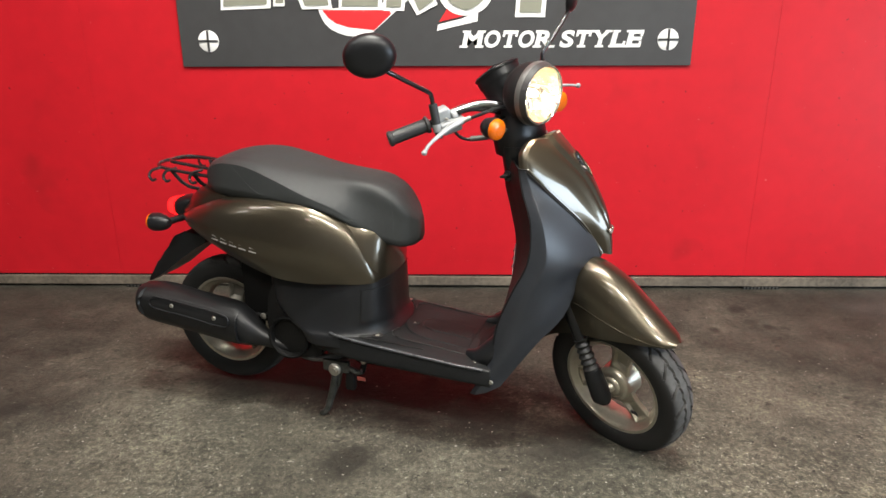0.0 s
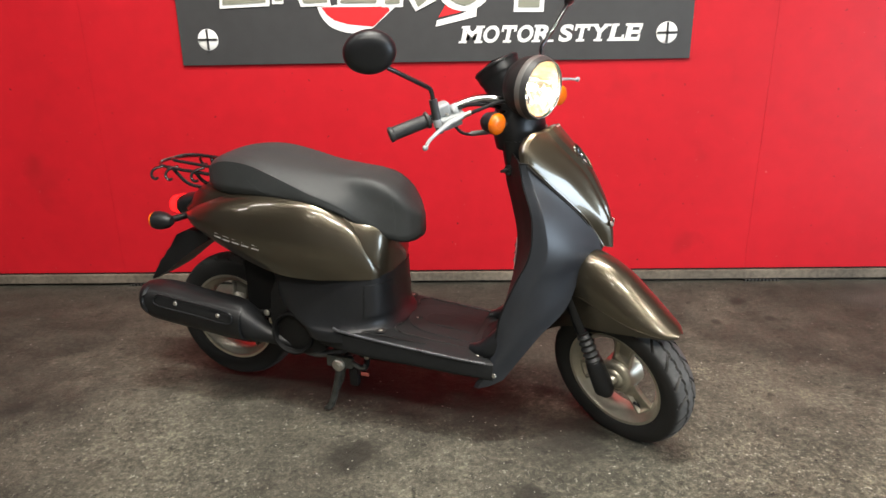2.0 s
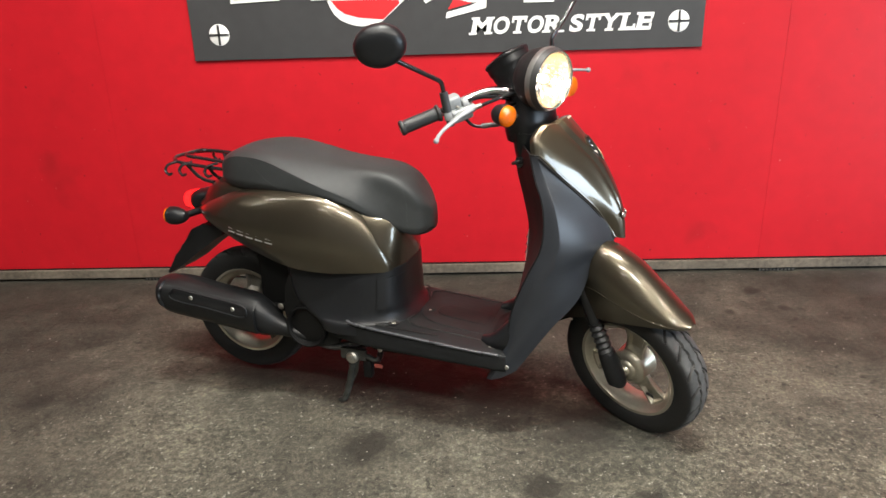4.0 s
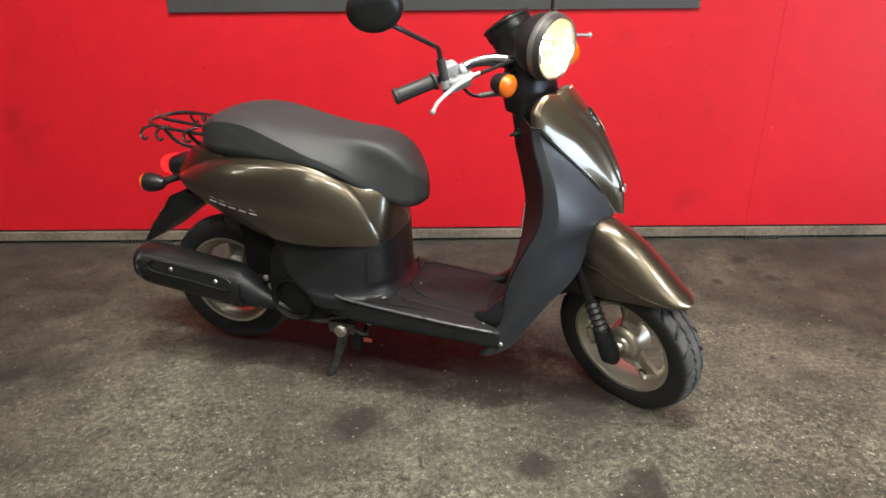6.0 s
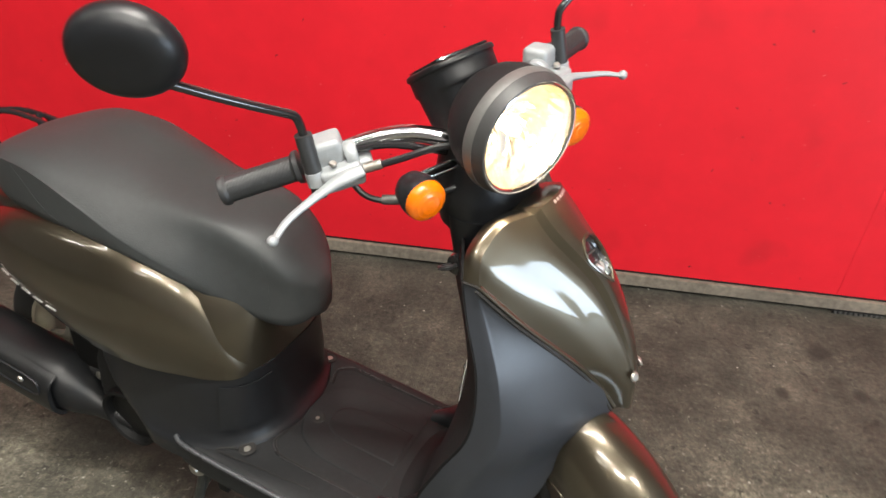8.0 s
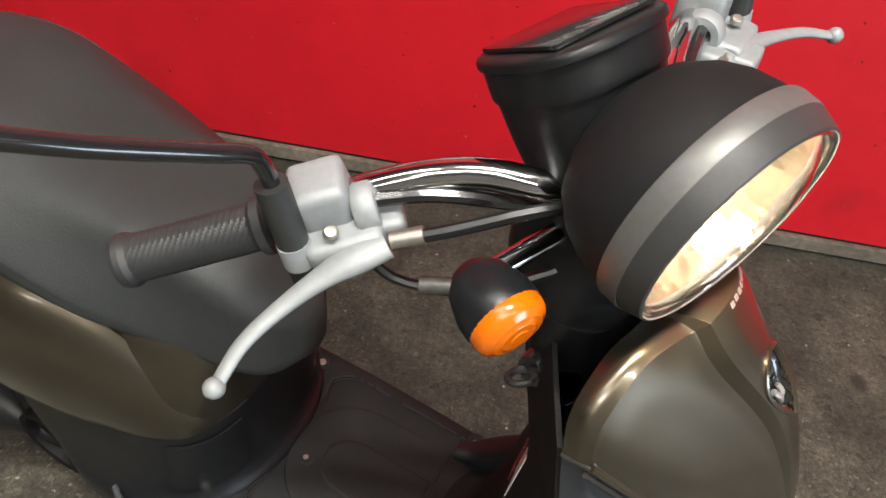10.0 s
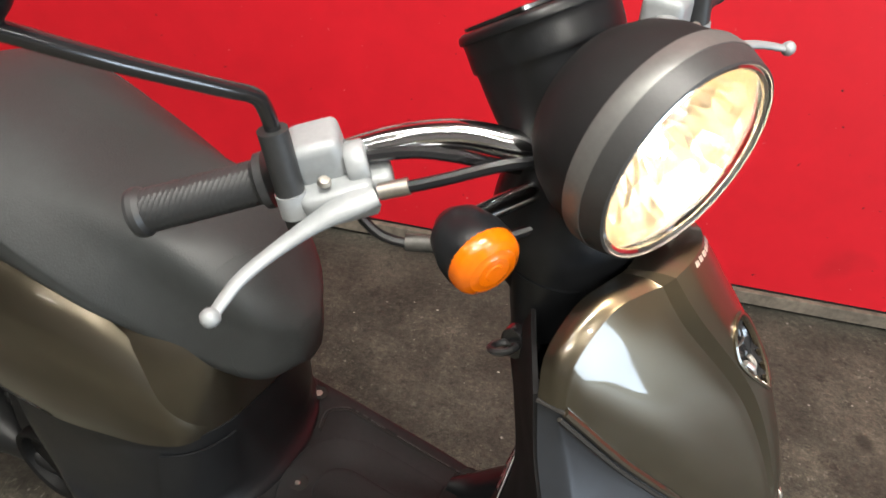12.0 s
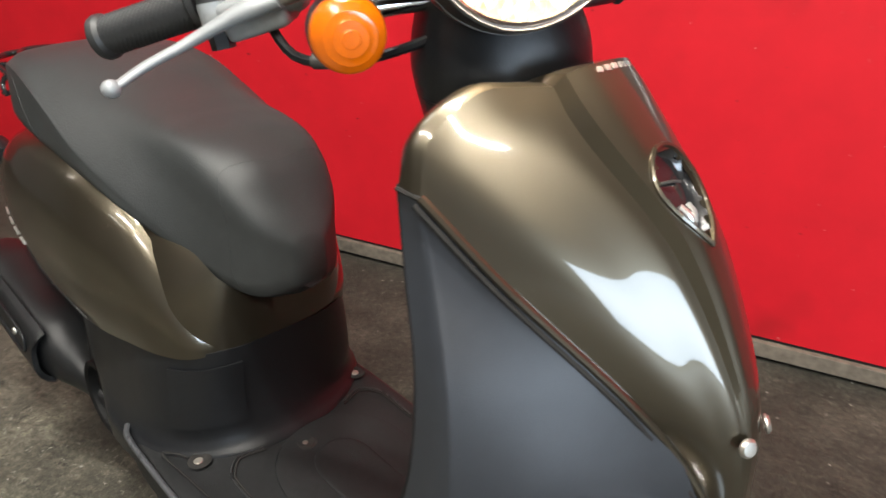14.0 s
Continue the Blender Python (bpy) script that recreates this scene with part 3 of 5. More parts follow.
# rear bodywork
part("inner_cowl", plan_loft([(0.438, -0.126, -0.46, -0.3, 0.146, 3.4, 2.6), (0.5, -0.122, -0.6, -0.33, 0.15, 3.4, 2.4), (0.56, -0.122, -0.815, -0.38, 0.143, 3.1, 2.1),
                              (0.6, -0.135, -0.8, -0.42, 0.138, 2.6, 2.2), (0.64, -0.18, -0.762, -0.44, 0.135, 2.2, 2.3), (0.668, -0.19, -0.715, -0.45, 0.112, 2.2, 2.4), (0.676, -0.22, -0.68, -0.45, 0.09, 2.2, 2.4)], 64, 5),
     M_BROWN, scooter, "olive-brown painted cowl under the seat")
side = []
for x, zt, zb, lt, lm, lb in ((-0.8, 0.566, 0.552, 0.05, 0.056, 0.05), (-0.73, 0.594, 0.537, 0.09, 0.118, 0.105), (-0.62, 0.634, 0.51, 0.122, 0.166, 0.15), (-0.52, 0.653, 0.474, 0.133, 0.187, 0.166),
                              (-0.42, 0.655, 0.445, 0.139, 0.192, 0.172), (-0.32, 0.642, 0.437, 0.142, 0.184, 0.168), (-0.24, 0.605, 0.438, 0.124, 0.162, 0.154), (-0.185, 0.54, 0.438, 0.112, 0.14, 0.139), (-0.15, 0.468, 0.438, 0.1, 0.1135, 0.113), (-0.13, 0.45, 0.442, 0.045, 0.05, 0.05)):
    h = zt - zb
    side.append([(x, -lt, zt), (x, -(lt + 0.42 * (lm - lt)), zt - 0.09 * h), (x, -(lt + 0.8 * (lm - lt)), zt - 0.28 * h), (x, -lm, zt - 0.55 * h), (x, -(lm - 0.22 * (lm - lb)), zt - 0.8 * h), (x, -lb, zb)])
side = surface(side, 6, 5)
part("side_cover", shell(side, 0.004), M_BROWN, scooter, "olive-brown painted side cover")
part("side_cover", shell(mirrored(side), 0.004, True), M_BROWN, scooter, "olive-brown painted side cover")

# Section: bottom edge, belly, the fold between side and shoulder, shoulder's upper edge, crown
seat_rows = []
for x, wb, zb, wm, zm, wc, zc, ws, zs, zt, tuck in ((-0.69, 0.03, 0.668, 0.045, 0.68, 0.044, 0.69, 0.03, 0.7, 0.703, 0.98), (-0.665, 0.08, 0.654, 0.1, 0.69, 0.098, 0.712, 0.07, 0.732, 0.738, 0.98), (-0.6, 0.112, 0.647, 0.134, 0.695, 0.131, 0.738, 0.093, 0.758, 0.766, 0.97), (-0.51, 0.126, 0.646, 0.147, 0.69, 0.143, 0.735, 0.095, 0.76, 0.772, 0.96),
                                                    (-0.42, 0.129, 0.641, 0.15, 0.672, 0.147, 0.705, 0.09, 0.743, 0.758, 0.9), (-0.33, 0.118, 0.63, 0.15, 0.65, 0.149, 0.668, 0.086, 0.722, 0.736, 0.8), (-0.25, 0.1, 0.61, 0.139, 0.622, 0.139, 0.634, 0.085, 0.709, 0.723, 0.7), (-0.205, 0.08, 0.577, 0.114, 0.588, 0.117, 0.6, 0.085, 0.702, 0.717, 0.7),
                                                    (-0.155, 0.06, 0.544, 0.089, 0.555, 0.094, 0.568, 0.082, 0.688, 0.707, 0.7), (-0.108, 0.045, 0.525, 0.07, 0.535, 0.075, 0.548, 0.071, 0.658, 0.683, 0.7), (-0.077, 0.03, 0.524, 0.052, 0.534, 0.056, 0.546, 0.053, 0.625, 0.645, 0.7), (-0.053, 0.012, 0.54, 0.02, 0.548, 0.021, 0.557, 0.018, 0.594, 0.602, 0.7)):
    half = [(x, -0.4 * wb, zb - 0.004), (x, -wb, zb), (x, -(wb + tuck * (wm - wb)), zb + 0.45 * (zm - zb)), (x, -wm, zm), (x, -wc, zc), (x, -(0.93 * wc + 0.07 * ws), 0.84 * zc + 0.16 * zs), (x, -0.5 * (wc + ws), 0.46 * zc + 0.54 * zs + 0.004), (x, -ws, zs), (x, -0.55 * ws, zt - 0.003)]
    seat_rows.append(half + [(x, 0, zt)] + [(a, -b, c) for a, b, c in half[::-1]])
seat_skin = surface(seat_rows, 6, 5)
bm = bmesh.new()
grid_mesh(bm, seat_skin, closed=True, cap=True)
seat = part("seat", bm, M_SEAT, scooter, "black grained vinyl saddle")


def on_seat(r, c):
    p = seat_skin[min(int(round(r * 6)), len(seat_skin) - 1)][int(round(c * 5))]
    mid = np.array((p[0], 0, p[2] - 0.02 if c > 5 else p[2]))
    n = p - mid
    return p + n / max(np.linalg.norm(n), 1e-6) * 0.0001


for flip in (False, True):
    for path in ([(2.0, 4.6), (2.5, 4.0), (3.1, 3.0), (3.6, 2.2), (4.1, 1.2)], [(9.4, 3.2), (9.2, 4.0), (9.05, 5.0), (8.95, 6.0), (8.8, 6.8), (8.75, 7.4), (8.85, 8.2), (9.0, 9.0)]):
        part("seam", tube([on_seat(r, 18 - c if flip else c) for r, c in path], 0.0003, 6, 5), M_SEAT, seat)

lower_rows = [(0.443, -0.124, -0.478, -0.28, 0.148, 3.3, 7), (0.4, -0.126, -0.47, -0.28, 0.156, 3.3, 7), (0.35, -0.124, -0.452, -0.28, 0.162, 3.2, 7), (0.318, -0.118, -0.428, -0.27, 0.168, 2.6, 6), (0.3, -0.11, -0.405, -0.265, 0.175, 2.4, 5), (0.287, -0.098, -0.385, -0.26, 0.184, 2.2, 4), (0.262, -0.09, -0.365, -0.26, 0.186, 2.2, 4)]
lower = part("lower_cover", plan_loft(lower_rows, 64, 5), M_BLACK, scooter, "black plastic lower body cover")
part("inspection_lid", shell(plan_loft([r for r in lower_rows[:4]], 16, 4, span=(radians(-60), radians(-14)), grow=0.0042)[2:-2], 0.003), M_BLACK, lower)

# floor and leg shield
floorboard = part("floorboard", ring_loft([(-0.42, 0.1, 0.27, 0.22, 0.24, 6, 4, -0.004), (-0.34, 0.1285, 0.285, 0.22, 0.25, 8, 5, -0.0115), (-0.25, 0.1685, 0.297, 0.224, 0.262, 9, 5, -0.0115), (-0.15, 0.1745, 0.29, 0.216, 0.256, 10, 5, -0.0115),
                                           (0.0, 0.1735, 0.276, 0.208, 0.246, 10, 5, -0.0115), (0.1, 0.1705, 0.266, 0.203, 0.238, 10, 5, -0.0115), (0.19, 0.1625, 0.258, 0.195, 0.23, 10, 5, -0.0115)], 72, 5), M_FLOORMAT, scooter, "black plastic footboard")


for sd in (-1,):
    part("edge_flange", tube([(-0.262, sd * 0.176, 0.3), (-0.235, sd * 0.186, 0.2985), (-0.15, sd * 0.1875, 0.2885), (0.0, sd * 0.1865, 0.2735), (0.1, sd * 0.1835, 0.2635), (0.17, sd * 0.177, 0.2565)], 0.0042, 10, 6), M_EDGE, floorboard, "shiny raised edge, paler for its highlight")


def floor_z(x):
    return 0.277 - 0.115 * x + 0.0005


def floor_line(points, r=0.0015, bm=None, up=0.0003):
    return tube([(x, y, floor_z(x) + up) for x, y in points], r, 6, 6, bm)


def arch_pad(half, rear, front, y0, rise, square=2.0):
    """A raised field of the mat: straight sides, rounded rear, cut off square in front."""
    bm = bmesh.new()
    loops = []
    for inset, up in ((0, -0.0006), (0.0009, rise * 0.7), (0.0026, rise), (0.006, rise)):
        w, back = half - inset, rear + inset
        long = half * 1.15
        ring = []
        for k in range(25):
            a = radians(-90 - 7.5 * k)
            c, n = math.cos(a), math.sin(a)
            ring.append((back + long + long * math.copysign(abs(c) ** (2 / square), c), y0 + w * math.copysign(abs(n) ** (2 / square), n)))
        ring = [(front - inset, y0 - w)] + ring + [(front - inset, y0 + w)]
        loops.append([bm.verts.new((x, y, floor_z(x) + up)) for x, y in ring])
    n = len(loops[0])
    for a, b in zip(loops, loops[1:]):
        for k in range(n):
            bm.faces.new((a[k], b[k], b[(k + 1) % n], a[(k + 1) % n]))
    bm.faces.new(loops[-1][::-1])
    bmesh.ops.recalc_face_normals(bm, faces=bm.faces)
    return bm


lid = part("battery_lid", arch_pad(0.0955, -0.1, 0.1065, 0.008, 0.0012, 2.4), M_FLOORMAT, floorboard)
part("raised_field", arch_pad(0.0415, -0.054, 0.1, 0.006, 0.0026, 2.2), M_FLOORMAT, lid)
part("groove", floor_line([(0.1085, -0.128), (0.1085, 0), (0.1085, 0.14)], 0.0013, None, -0.0006), M_DARKGAP, floorboard)
part("groove", floor_line([(0.0, -0.149), (-0.1, -0.1595), (-0.172, -0.1675), (-0.177, -0.163), (-0.163, -0.152), (-0.151, -0.146)], 0.0013, None, -0.0004), M_DARKGAP, floorboard)
for sd in (-1, 1):
    mirror_y = lambda pts: [(x, 0.008 + (0.008 - y) if sd > 0 else y) for x, y in pts]
    part("groove", floor_line(mirror_y([(0.14, -0.117), (0.018, -0.117), (-0.072, -0.118), (-0.09, -0.113), (-0.103, -0.102), (-0.107, -0.09), (-0.099, -0.06)]), 0.0014, None, -0.0006), M_DARKGAP, floorboard)
    part("rib", floor_line(mirror_y([(0.14, -0.121), (0.018, -0.121), (-0.074, -0.122), (-0.094, -0.116), (-0.107, -0.104), (-0.111, -0.09), (-0.103, -0.062)]), 0.0012, None, 0), M_RIB, floorboard)

def screw(x, y, z, axis, parent, r=0.008, m=None):
    ob = part("screw", lathe([(0, 0.004), (r * 0.75, 0.0035), (r, 0.0015), (r, 0)], 16, None, "z"), M_SCREW, parent, "zinc screw head")
    ob.matrix_basis = aim((x, y, z), axis)
    return ob


for x, y in ((-0.137, -0.137), (0.142, -0.142), (-0.142, 0.133), (0.13, 0.14), (-0.074, -0.013)):
    part("recess", lathe([(0, 0.0012), (0.0135, 0.0012), (0.0115, 0.002), (0.0155, 0)], 20, None, "z", (x, y, floor_z(x))), M_DARKGAP, floorboard)
    screw(x + 0.001, y - 0.002, floor_z(x) - 0.0015, (0, 0, 1), floorboard, 0.0074 if abs(y) > 0.1 else 0.0048)

def lean(p):
    """The nose of the bodywork leans a little to its left."""
    p = np.array(p, float)
    k = np.clip((p[..., 0] - 0.29) / 0.15, 0, 1)
    p[..., 1] += 0.02 * k * k * (3 - 2 * k)
    return p


panel_rows = [[(0.241, -0.137, 0.776), (0.252, -0.1385, 0.7755), (0.256, -0.138, 0.775), (0.259, -0.1375, 0.7745), (0.262, -0.1365, 0.7735)],
              [(0.2535, -0.142, 0.722), (0.272, -0.1395, 0.722), (0.279, -0.1345, 0.7215), (0.294, -0.1225, 0.719), (0.314, -0.1085, 0.7145)],
              [(0.278, -0.155, 0.645), (0.303, -0.1555, 0.642), (0.312, -0.15, 0.641), (0.342, -0.116, 0.64), (0.382, -0.069, 0.637)],
              [(0.277, -0.163, 0.555), (0.31, -0.1665, 0.553), (0.326, -0.1605, 0.552), (0.372, -0.118, 0.55), (0.434, -0.027, 0.543)],
              [(0.241, -0.164, 0.472), (0.27, -0.1725, 0.475), (0.297, -0.167, 0.476), (0.338, -0.138, 0.482), (0.394, -0.078, 0.5)],
              [(0.205, -0.158, 0.38), (0.235, -0.1705, 0.38), (0.265, -0.168, 0.382), (0.307, -0.151, 0.39), (0.362, -0.11, 0.405)],
              [(0.186, -0.154, 0.28), (0.203, -0.1675, 0.285), (0.221, -0.169, 0.287), (0.253, -0.16, 0.3), (0.3, -0.142, 0.331)],
              [(0.134, -0.158, 0.174), (0.147, -0.168, 0.177), (0.156, -0.168, 0.179), (0.178, -0.166, 0.187), (0.215, -0.16, 0.208)]]
panel = surface(lean(panel_rows), 7, 6)
part("leg_shield_panel", shell(panel, 0.004), M_PANEL, scooter, "charcoal plastic leg shield side")
part("leg_shield_panel", shell(mirrored(panel[:-6]), 0.004, True), M_PANEL, scooter, "charcoal plastic leg shield side")
screw(0.193, -0.171, 0.222, (0, -1, 0), scooter, 0.006)

inner_rows = []
for (x, y, z), mid, back in zip([r[0] for r in panel_rows[:7]], (0.19, 0.182, 0.2, 0.217, 0.212, 0.188, 0.16), (0.79, 0.722, 0.645, 0.56, 0.47, 0.36, 0.285)):
    y += 0.003
    q = 0.45 * x + 0.55 * mid
    inner_rows.append([(x, y, z), (q, 0.5 * y, 0.5 * (z + back)), (mid, 0, back), (q, -0.5 * y, 0.5 * (z + back)), (x, -y, z)])
inner_rows.append([(0.17, -0.158, 0.24), (0.13, -0.08, 0.256), (0.118, 0, 0.256), (0.13, 0.08, 0.256), (0.17, 0.158, 0.24)])
inner = surface(inner_rows, 6, 6)
part("inner_shield", shell(inner, 0.004), M_MATT, scooter, "black plastic inner leg shield")
sticker = part("sticker", shell([[(0.2165 - 0.0018 * k, y, 0.555 - 0.022 * k) for y in (-0.024, 0.0, 0.02)] for k in range(5)], 0.0012), M_WHITE, scooter, "small white printed caution sticker")
for k in range(3):
    part("printed_bar", box((0.2085 - 0.0018 * k, -0.018, 0.53 - 0.022 * k), (0.2105 - 0.0018 * k, 0.014, 0.536 - 0.022 * k)), M_GLOSSBLACK, sticker)
part("wheel_well", shell(surface([[(0.255, y, z) for y in (-0.11, 0, 0.11)] for z in (0.3, 0.44, 0.6)], 3, 3), 0.004), M_BLACK, scooter, "black plastic inner wheel arch")

# front cover: two swept wings, each folded round a rim, and a raised hood between them
wing = [[(0.241, 0.137, 0.776), (0.2365, 0.124, 0.806), (0.243, 0.092, 0.828), (0.254, 0.062, 0.832), (0.262, 0.04, 0.832)],
        [(0.252, 0.1385, 0.7755), (0.247, 0.13, 0.81), (0.256, 0.095, 0.836), (0.269, 0.064, 0.838), (0.279, 0.044, 0.837)],
        [(0.261, 0.137, 0.774), (0.258, 0.1275, 0.807), (0.268, 0.093, 0.834), (0.281, 0.065, 0.8365), (0.292, 0.046, 0.836)],
        [(0.273, 0.131, 0.7615), (0.2805, 0.118, 0.7825), (0.2935, 0.088, 0.8005), (0.3075, 0.063, 0.807), (0.3165, 0.046, 0.808)],
        [(0.314, 0.108, 0.716), (0.3425, 0.082, 0.726), (0.3615, 0.056, 0.7325), (0.374, 0.039, 0.7365), (0.38, 0.029, 0.737)],
        [(0.382, 0.068, 0.639), (0.4035, 0.052, 0.6445), (0.4165, 0.037, 0.6495), (0.425, 0.027, 0.653), (0.429, 0.02, 0.654)],
        [(0.413, 0.038, 0.585), (0.434, 0.031, 0.589), (0.4435, 0.024, 0.5925), (0.449, 0.018, 0.5955), (0.451, 0.014, 0.597)],
        [(0.436, 0.024, 0.545), (0.449, 0.019, 0.542), (0.4535, 0.016, 0.541), (0.457, 0.013, 0.54), (0.459, 0.01, 0.5395)]]
rise = [(0.003, 0.004), (0.007, 0.007), (0.0115, 0.0095), (0.0125, 0.009), (0.0105, 0.006), (0.005, 0.004), (0.0022, 0.002), (0.0008, 0.0006)]
hood = []
for (x, y, z), (up, more) in zip([r[-1] for r in wing], rise):
    top = (x + up * 0.55, y - 0.0025, z + up * 0.8)
    hood.append([top, (top[0] + more * 0.55, y * 0.62, top[2] + more * 0.42), (top[0] + more * 0.85, y * 0.3, top[2] + more * 0.62), (top[0] + more, 0, top[2] + more * 0.7)])
hood = [[(x, -y, z) for x, y, z in r] + [(x, y, z) for x, y, z in r[-2::-1]] for r in hood]
HOOD = np.concatenate([surface(lean(hood[:3]), 10, 8), surface(lean(hood[2:]), 10, 8)[1:]])


def on_hood(along, across):
    """A point of the hood's skin: metres down from its top, metres sideways, and the skin's normal."""
    mid = HOOD.shape[1] // 2
    run = np.concatenate([[0], np.cumsum(np.linalg.norm(np.diff(HOOD[:, mid], axis=0), axis=1))])

    def spot(a, c):
        i = min(max(np.interp(a, run, np.arange(len(run))), 0), len(run) - 1.001)
        k = int(i)
        row = HOOD[k] + (HOOD[k + 1] - HOOD[k]) * (i - k)
        off = row[:, 1] - row[mid, 1]
        return np.array([np.interp(c, off, row[:, q]) for q in range(3)])

    p = spot(along, across)
    n = np.cross(spot(along, across + 0.003) - spot(along, across - 0.003), spot(along + 0.003, across) - spot(along - 0.003, across))
    n /= np.linalg.norm(n)
    return p, n if n[0] > 0 else -n


POCKET_TOP, POCKET_LONG, POCKET_WIDE, POCKET_OFF = 0.11, 0.076, 0.0225, -0.008


def pocket_half(a):
    """Half the width of the drop-shaped pocket, a metres below its top."""
    r = 0.36 * POCKET_LONG
    if a <= 0 or a >= POCKET_LONG:
        return 0.0
    return POCKET_WIDE * (math.sqrt(max(0.0, 1 - ((a - r) / r) ** 2)) if a < r else 1 - ((a - r) / (POCKET_LONG - r)) ** 1.6)


bm = bmesh.new()
for sd in (-1, 1):
    w = lean(np.array(wing) * np.array((1, sd, 1)))
    top = lean(np.array([r[0 if sd < 0 else -1] for r in hood]))
    for a, b in ((0, 3), (2, 8)):
        grid_mesh(bm, surface(w[a:b], 10, 6))
        edge_w, edge_h = spline(w[a:b, -1], 10), spline(top[a:b], 10)
        grid_mesh(bm, np.stack([edge_w, 0.5 * (edge_w + edge_h), edge_h], 1))
mid = HOOD.shape[1] // 2
run = np.concatenate([[0], np.cumsum(np.linalg.norm(np.diff(HOOD[:, mid], axis=0), axis=1))])
vs = [[bm.verts.new(p) for p in row] for row in HOOD]
for i in range(len(vs) - 1):
    for j in range(len(vs[0]) - 1):
        a = 0.5 * (run[i] + run[i + 1]) - POCKET_TOP
        y = 0.5 * (HOOD[i][j][1] + HOOD[i][j + 1][1]) - HOOD[i][mid][1] - POCKET_OFF
        if abs(y) > pocket_half(a) - 0.002:
            bm.faces.new((vs[i][j], vs[i][j + 1], vs[i + 1][j + 1], vs[i + 1][j]))
bmesh.ops.remove_doubles(bm, verts=bm.verts, dist=1e-5)
bmesh.ops.recalc_face_normals(bm, faces=bm.faces)
bmesh.ops.solidify(bm, geom=bm.faces, thickness=0.003)
cover = part("front_cover", bm, M_BROWN, scooter, "olive-brown painted front cover", smooth=20)
for sd in (-1, 1):
    e = lean([(x, sd * y, z) for x, y, z in (wing[k][0] for k in range(2, 8))])
    part("edge_lip", tube(e + np.array((0.001, sd * 0.0005, -0.0005)), 0.0034, 8, 5), M_BROWN, cover)
    part("seam_gap", tube(e + np.array((-0.001, sd * 0.0046, -0.005)), 0.002, 6, 5), M_DARKGAP, cover)
    part("rim_line", tube([(0.262, sd * 0.138, 0.7725), (0.241, sd * 0.1385, 0.7745)], 0.0018, 6), M_DARKGAP, cover)
    screw(0.4525, 0.019 + sd * 0.018, 0.604, (0.8, sd * 0.45, 0.3), cover, 0.0074)
# the drop-shaped pocket in the hood, with the marque's plain mark in it
turns = np.linspace(0, 2 * math.pi, 49)[:-1]
outline = []
for t in turns:
    a = 0.5 * POCKET_LONG * (1 - math.cos(t))
    outline.append((a, math.copysign(pocket_half(a), math.sin(t))))
dish = []
for k, deep in ((1.0, 0.0006), (0.97, -0.0005), (0.9, -0.006), (0.72, -0.0095), (0.4, -0.0105), (0.02, -0.0105)):
    ring = []
    for a, c in outline:
        p, n = on_hood(POCKET_TOP + 0.033 + (a - 0.033) * k, POCKET_OFF + c * k)
        ring.append(p + n * deep)
    dish.append(ring)
bm = bmesh.new()
grid_mesh(bm, dish, closed=True)
pocket = part("emblem_pocket", bm, M_GLOSSBLACK, cover, "glossy dark drop-shaped recess in the front cover")
lip_line = []
for a, c in outline:
    p, n = on_hood(POCKET_TOP + a, POCKET_OFF + c)
    lip_line.append(p + n * 0.0004)
part("pocket_lip", tube(np.array(lip_line + lip_line[:1]), 0.0021, 6, 1), M_BROWN, pocket)
for a0, c0, a1, c1, r in ((0.044, -0.006, 0.06, -0.001, 0.0028), (0.044, 0.004, 0.058, 0.003, 0.0022), (0.024, -0.013, 0.028, 0.012, 0.0011)):
    (p, n), (q, m) = on_hood(POCKET_TOP + a0, POCKET_OFF + c0), on_hood(POCKET_TOP + a1, POCKET_OFF + c1)
    part("emblem_mark", tube([p - n * 0.0075, 0.5 * (p + q) - n * 0.0055, q - m * 0.0075], r, 8, 4), M_BADGE if r > 0.002 else M_DIRTY, pocket)
for k in range(6):
    p, n = on_hood(0.048, -0.02 + 0.0075 * k)
    part("badge_stroke", box((-0.0022, -0.002, 0), (0.0022, 0.002, 0.0008)), M_BADGE, cover, m=aim(p, n))

# front wheel and fork, turned with the bars
TYRE = [(0.137, -0.03), (0.146, -0.039), (0.162, -0.045), (0.18, -0.0455), (0.192, -0.041), (0.199, -0.03), (0.2035, -0.015), (0.205, 0)]


def tyre_mesh(n=396):
    half = spline(np.array(TYRE), 6)
    prof = np.concatenate([half, [(r, -h) for r, h in half[-2::-1]]])
    g = []
    for i, (r, h) in enumerate(prof):
        row = []
        for k in range(n):
            a = 2 * math.pi * k / n
            cut = 0.0
            if abs(h) < 0.042 and r > 0.185:
                w = abs(h) / 0.041
                saw = (k / n * 22 + w * 0.9 + (0.5 if h > 0 else 0)) % 1.0
                zig = abs(((k / n * 44) % 1.0) - 0.5) * 0.01
                if saw < 0.15 and w > 0.3 or abs(abs(h) - 0.01 - zig) < 0.0023:
                    cut = 0.006
            row.append(((r - cut) * math.cos(a), h, (r - cut) * math.sin(a)))
        g.append(row)
    bm = bmesh.new()
    grid_mesh(bm, g, closed=True)
    return bm


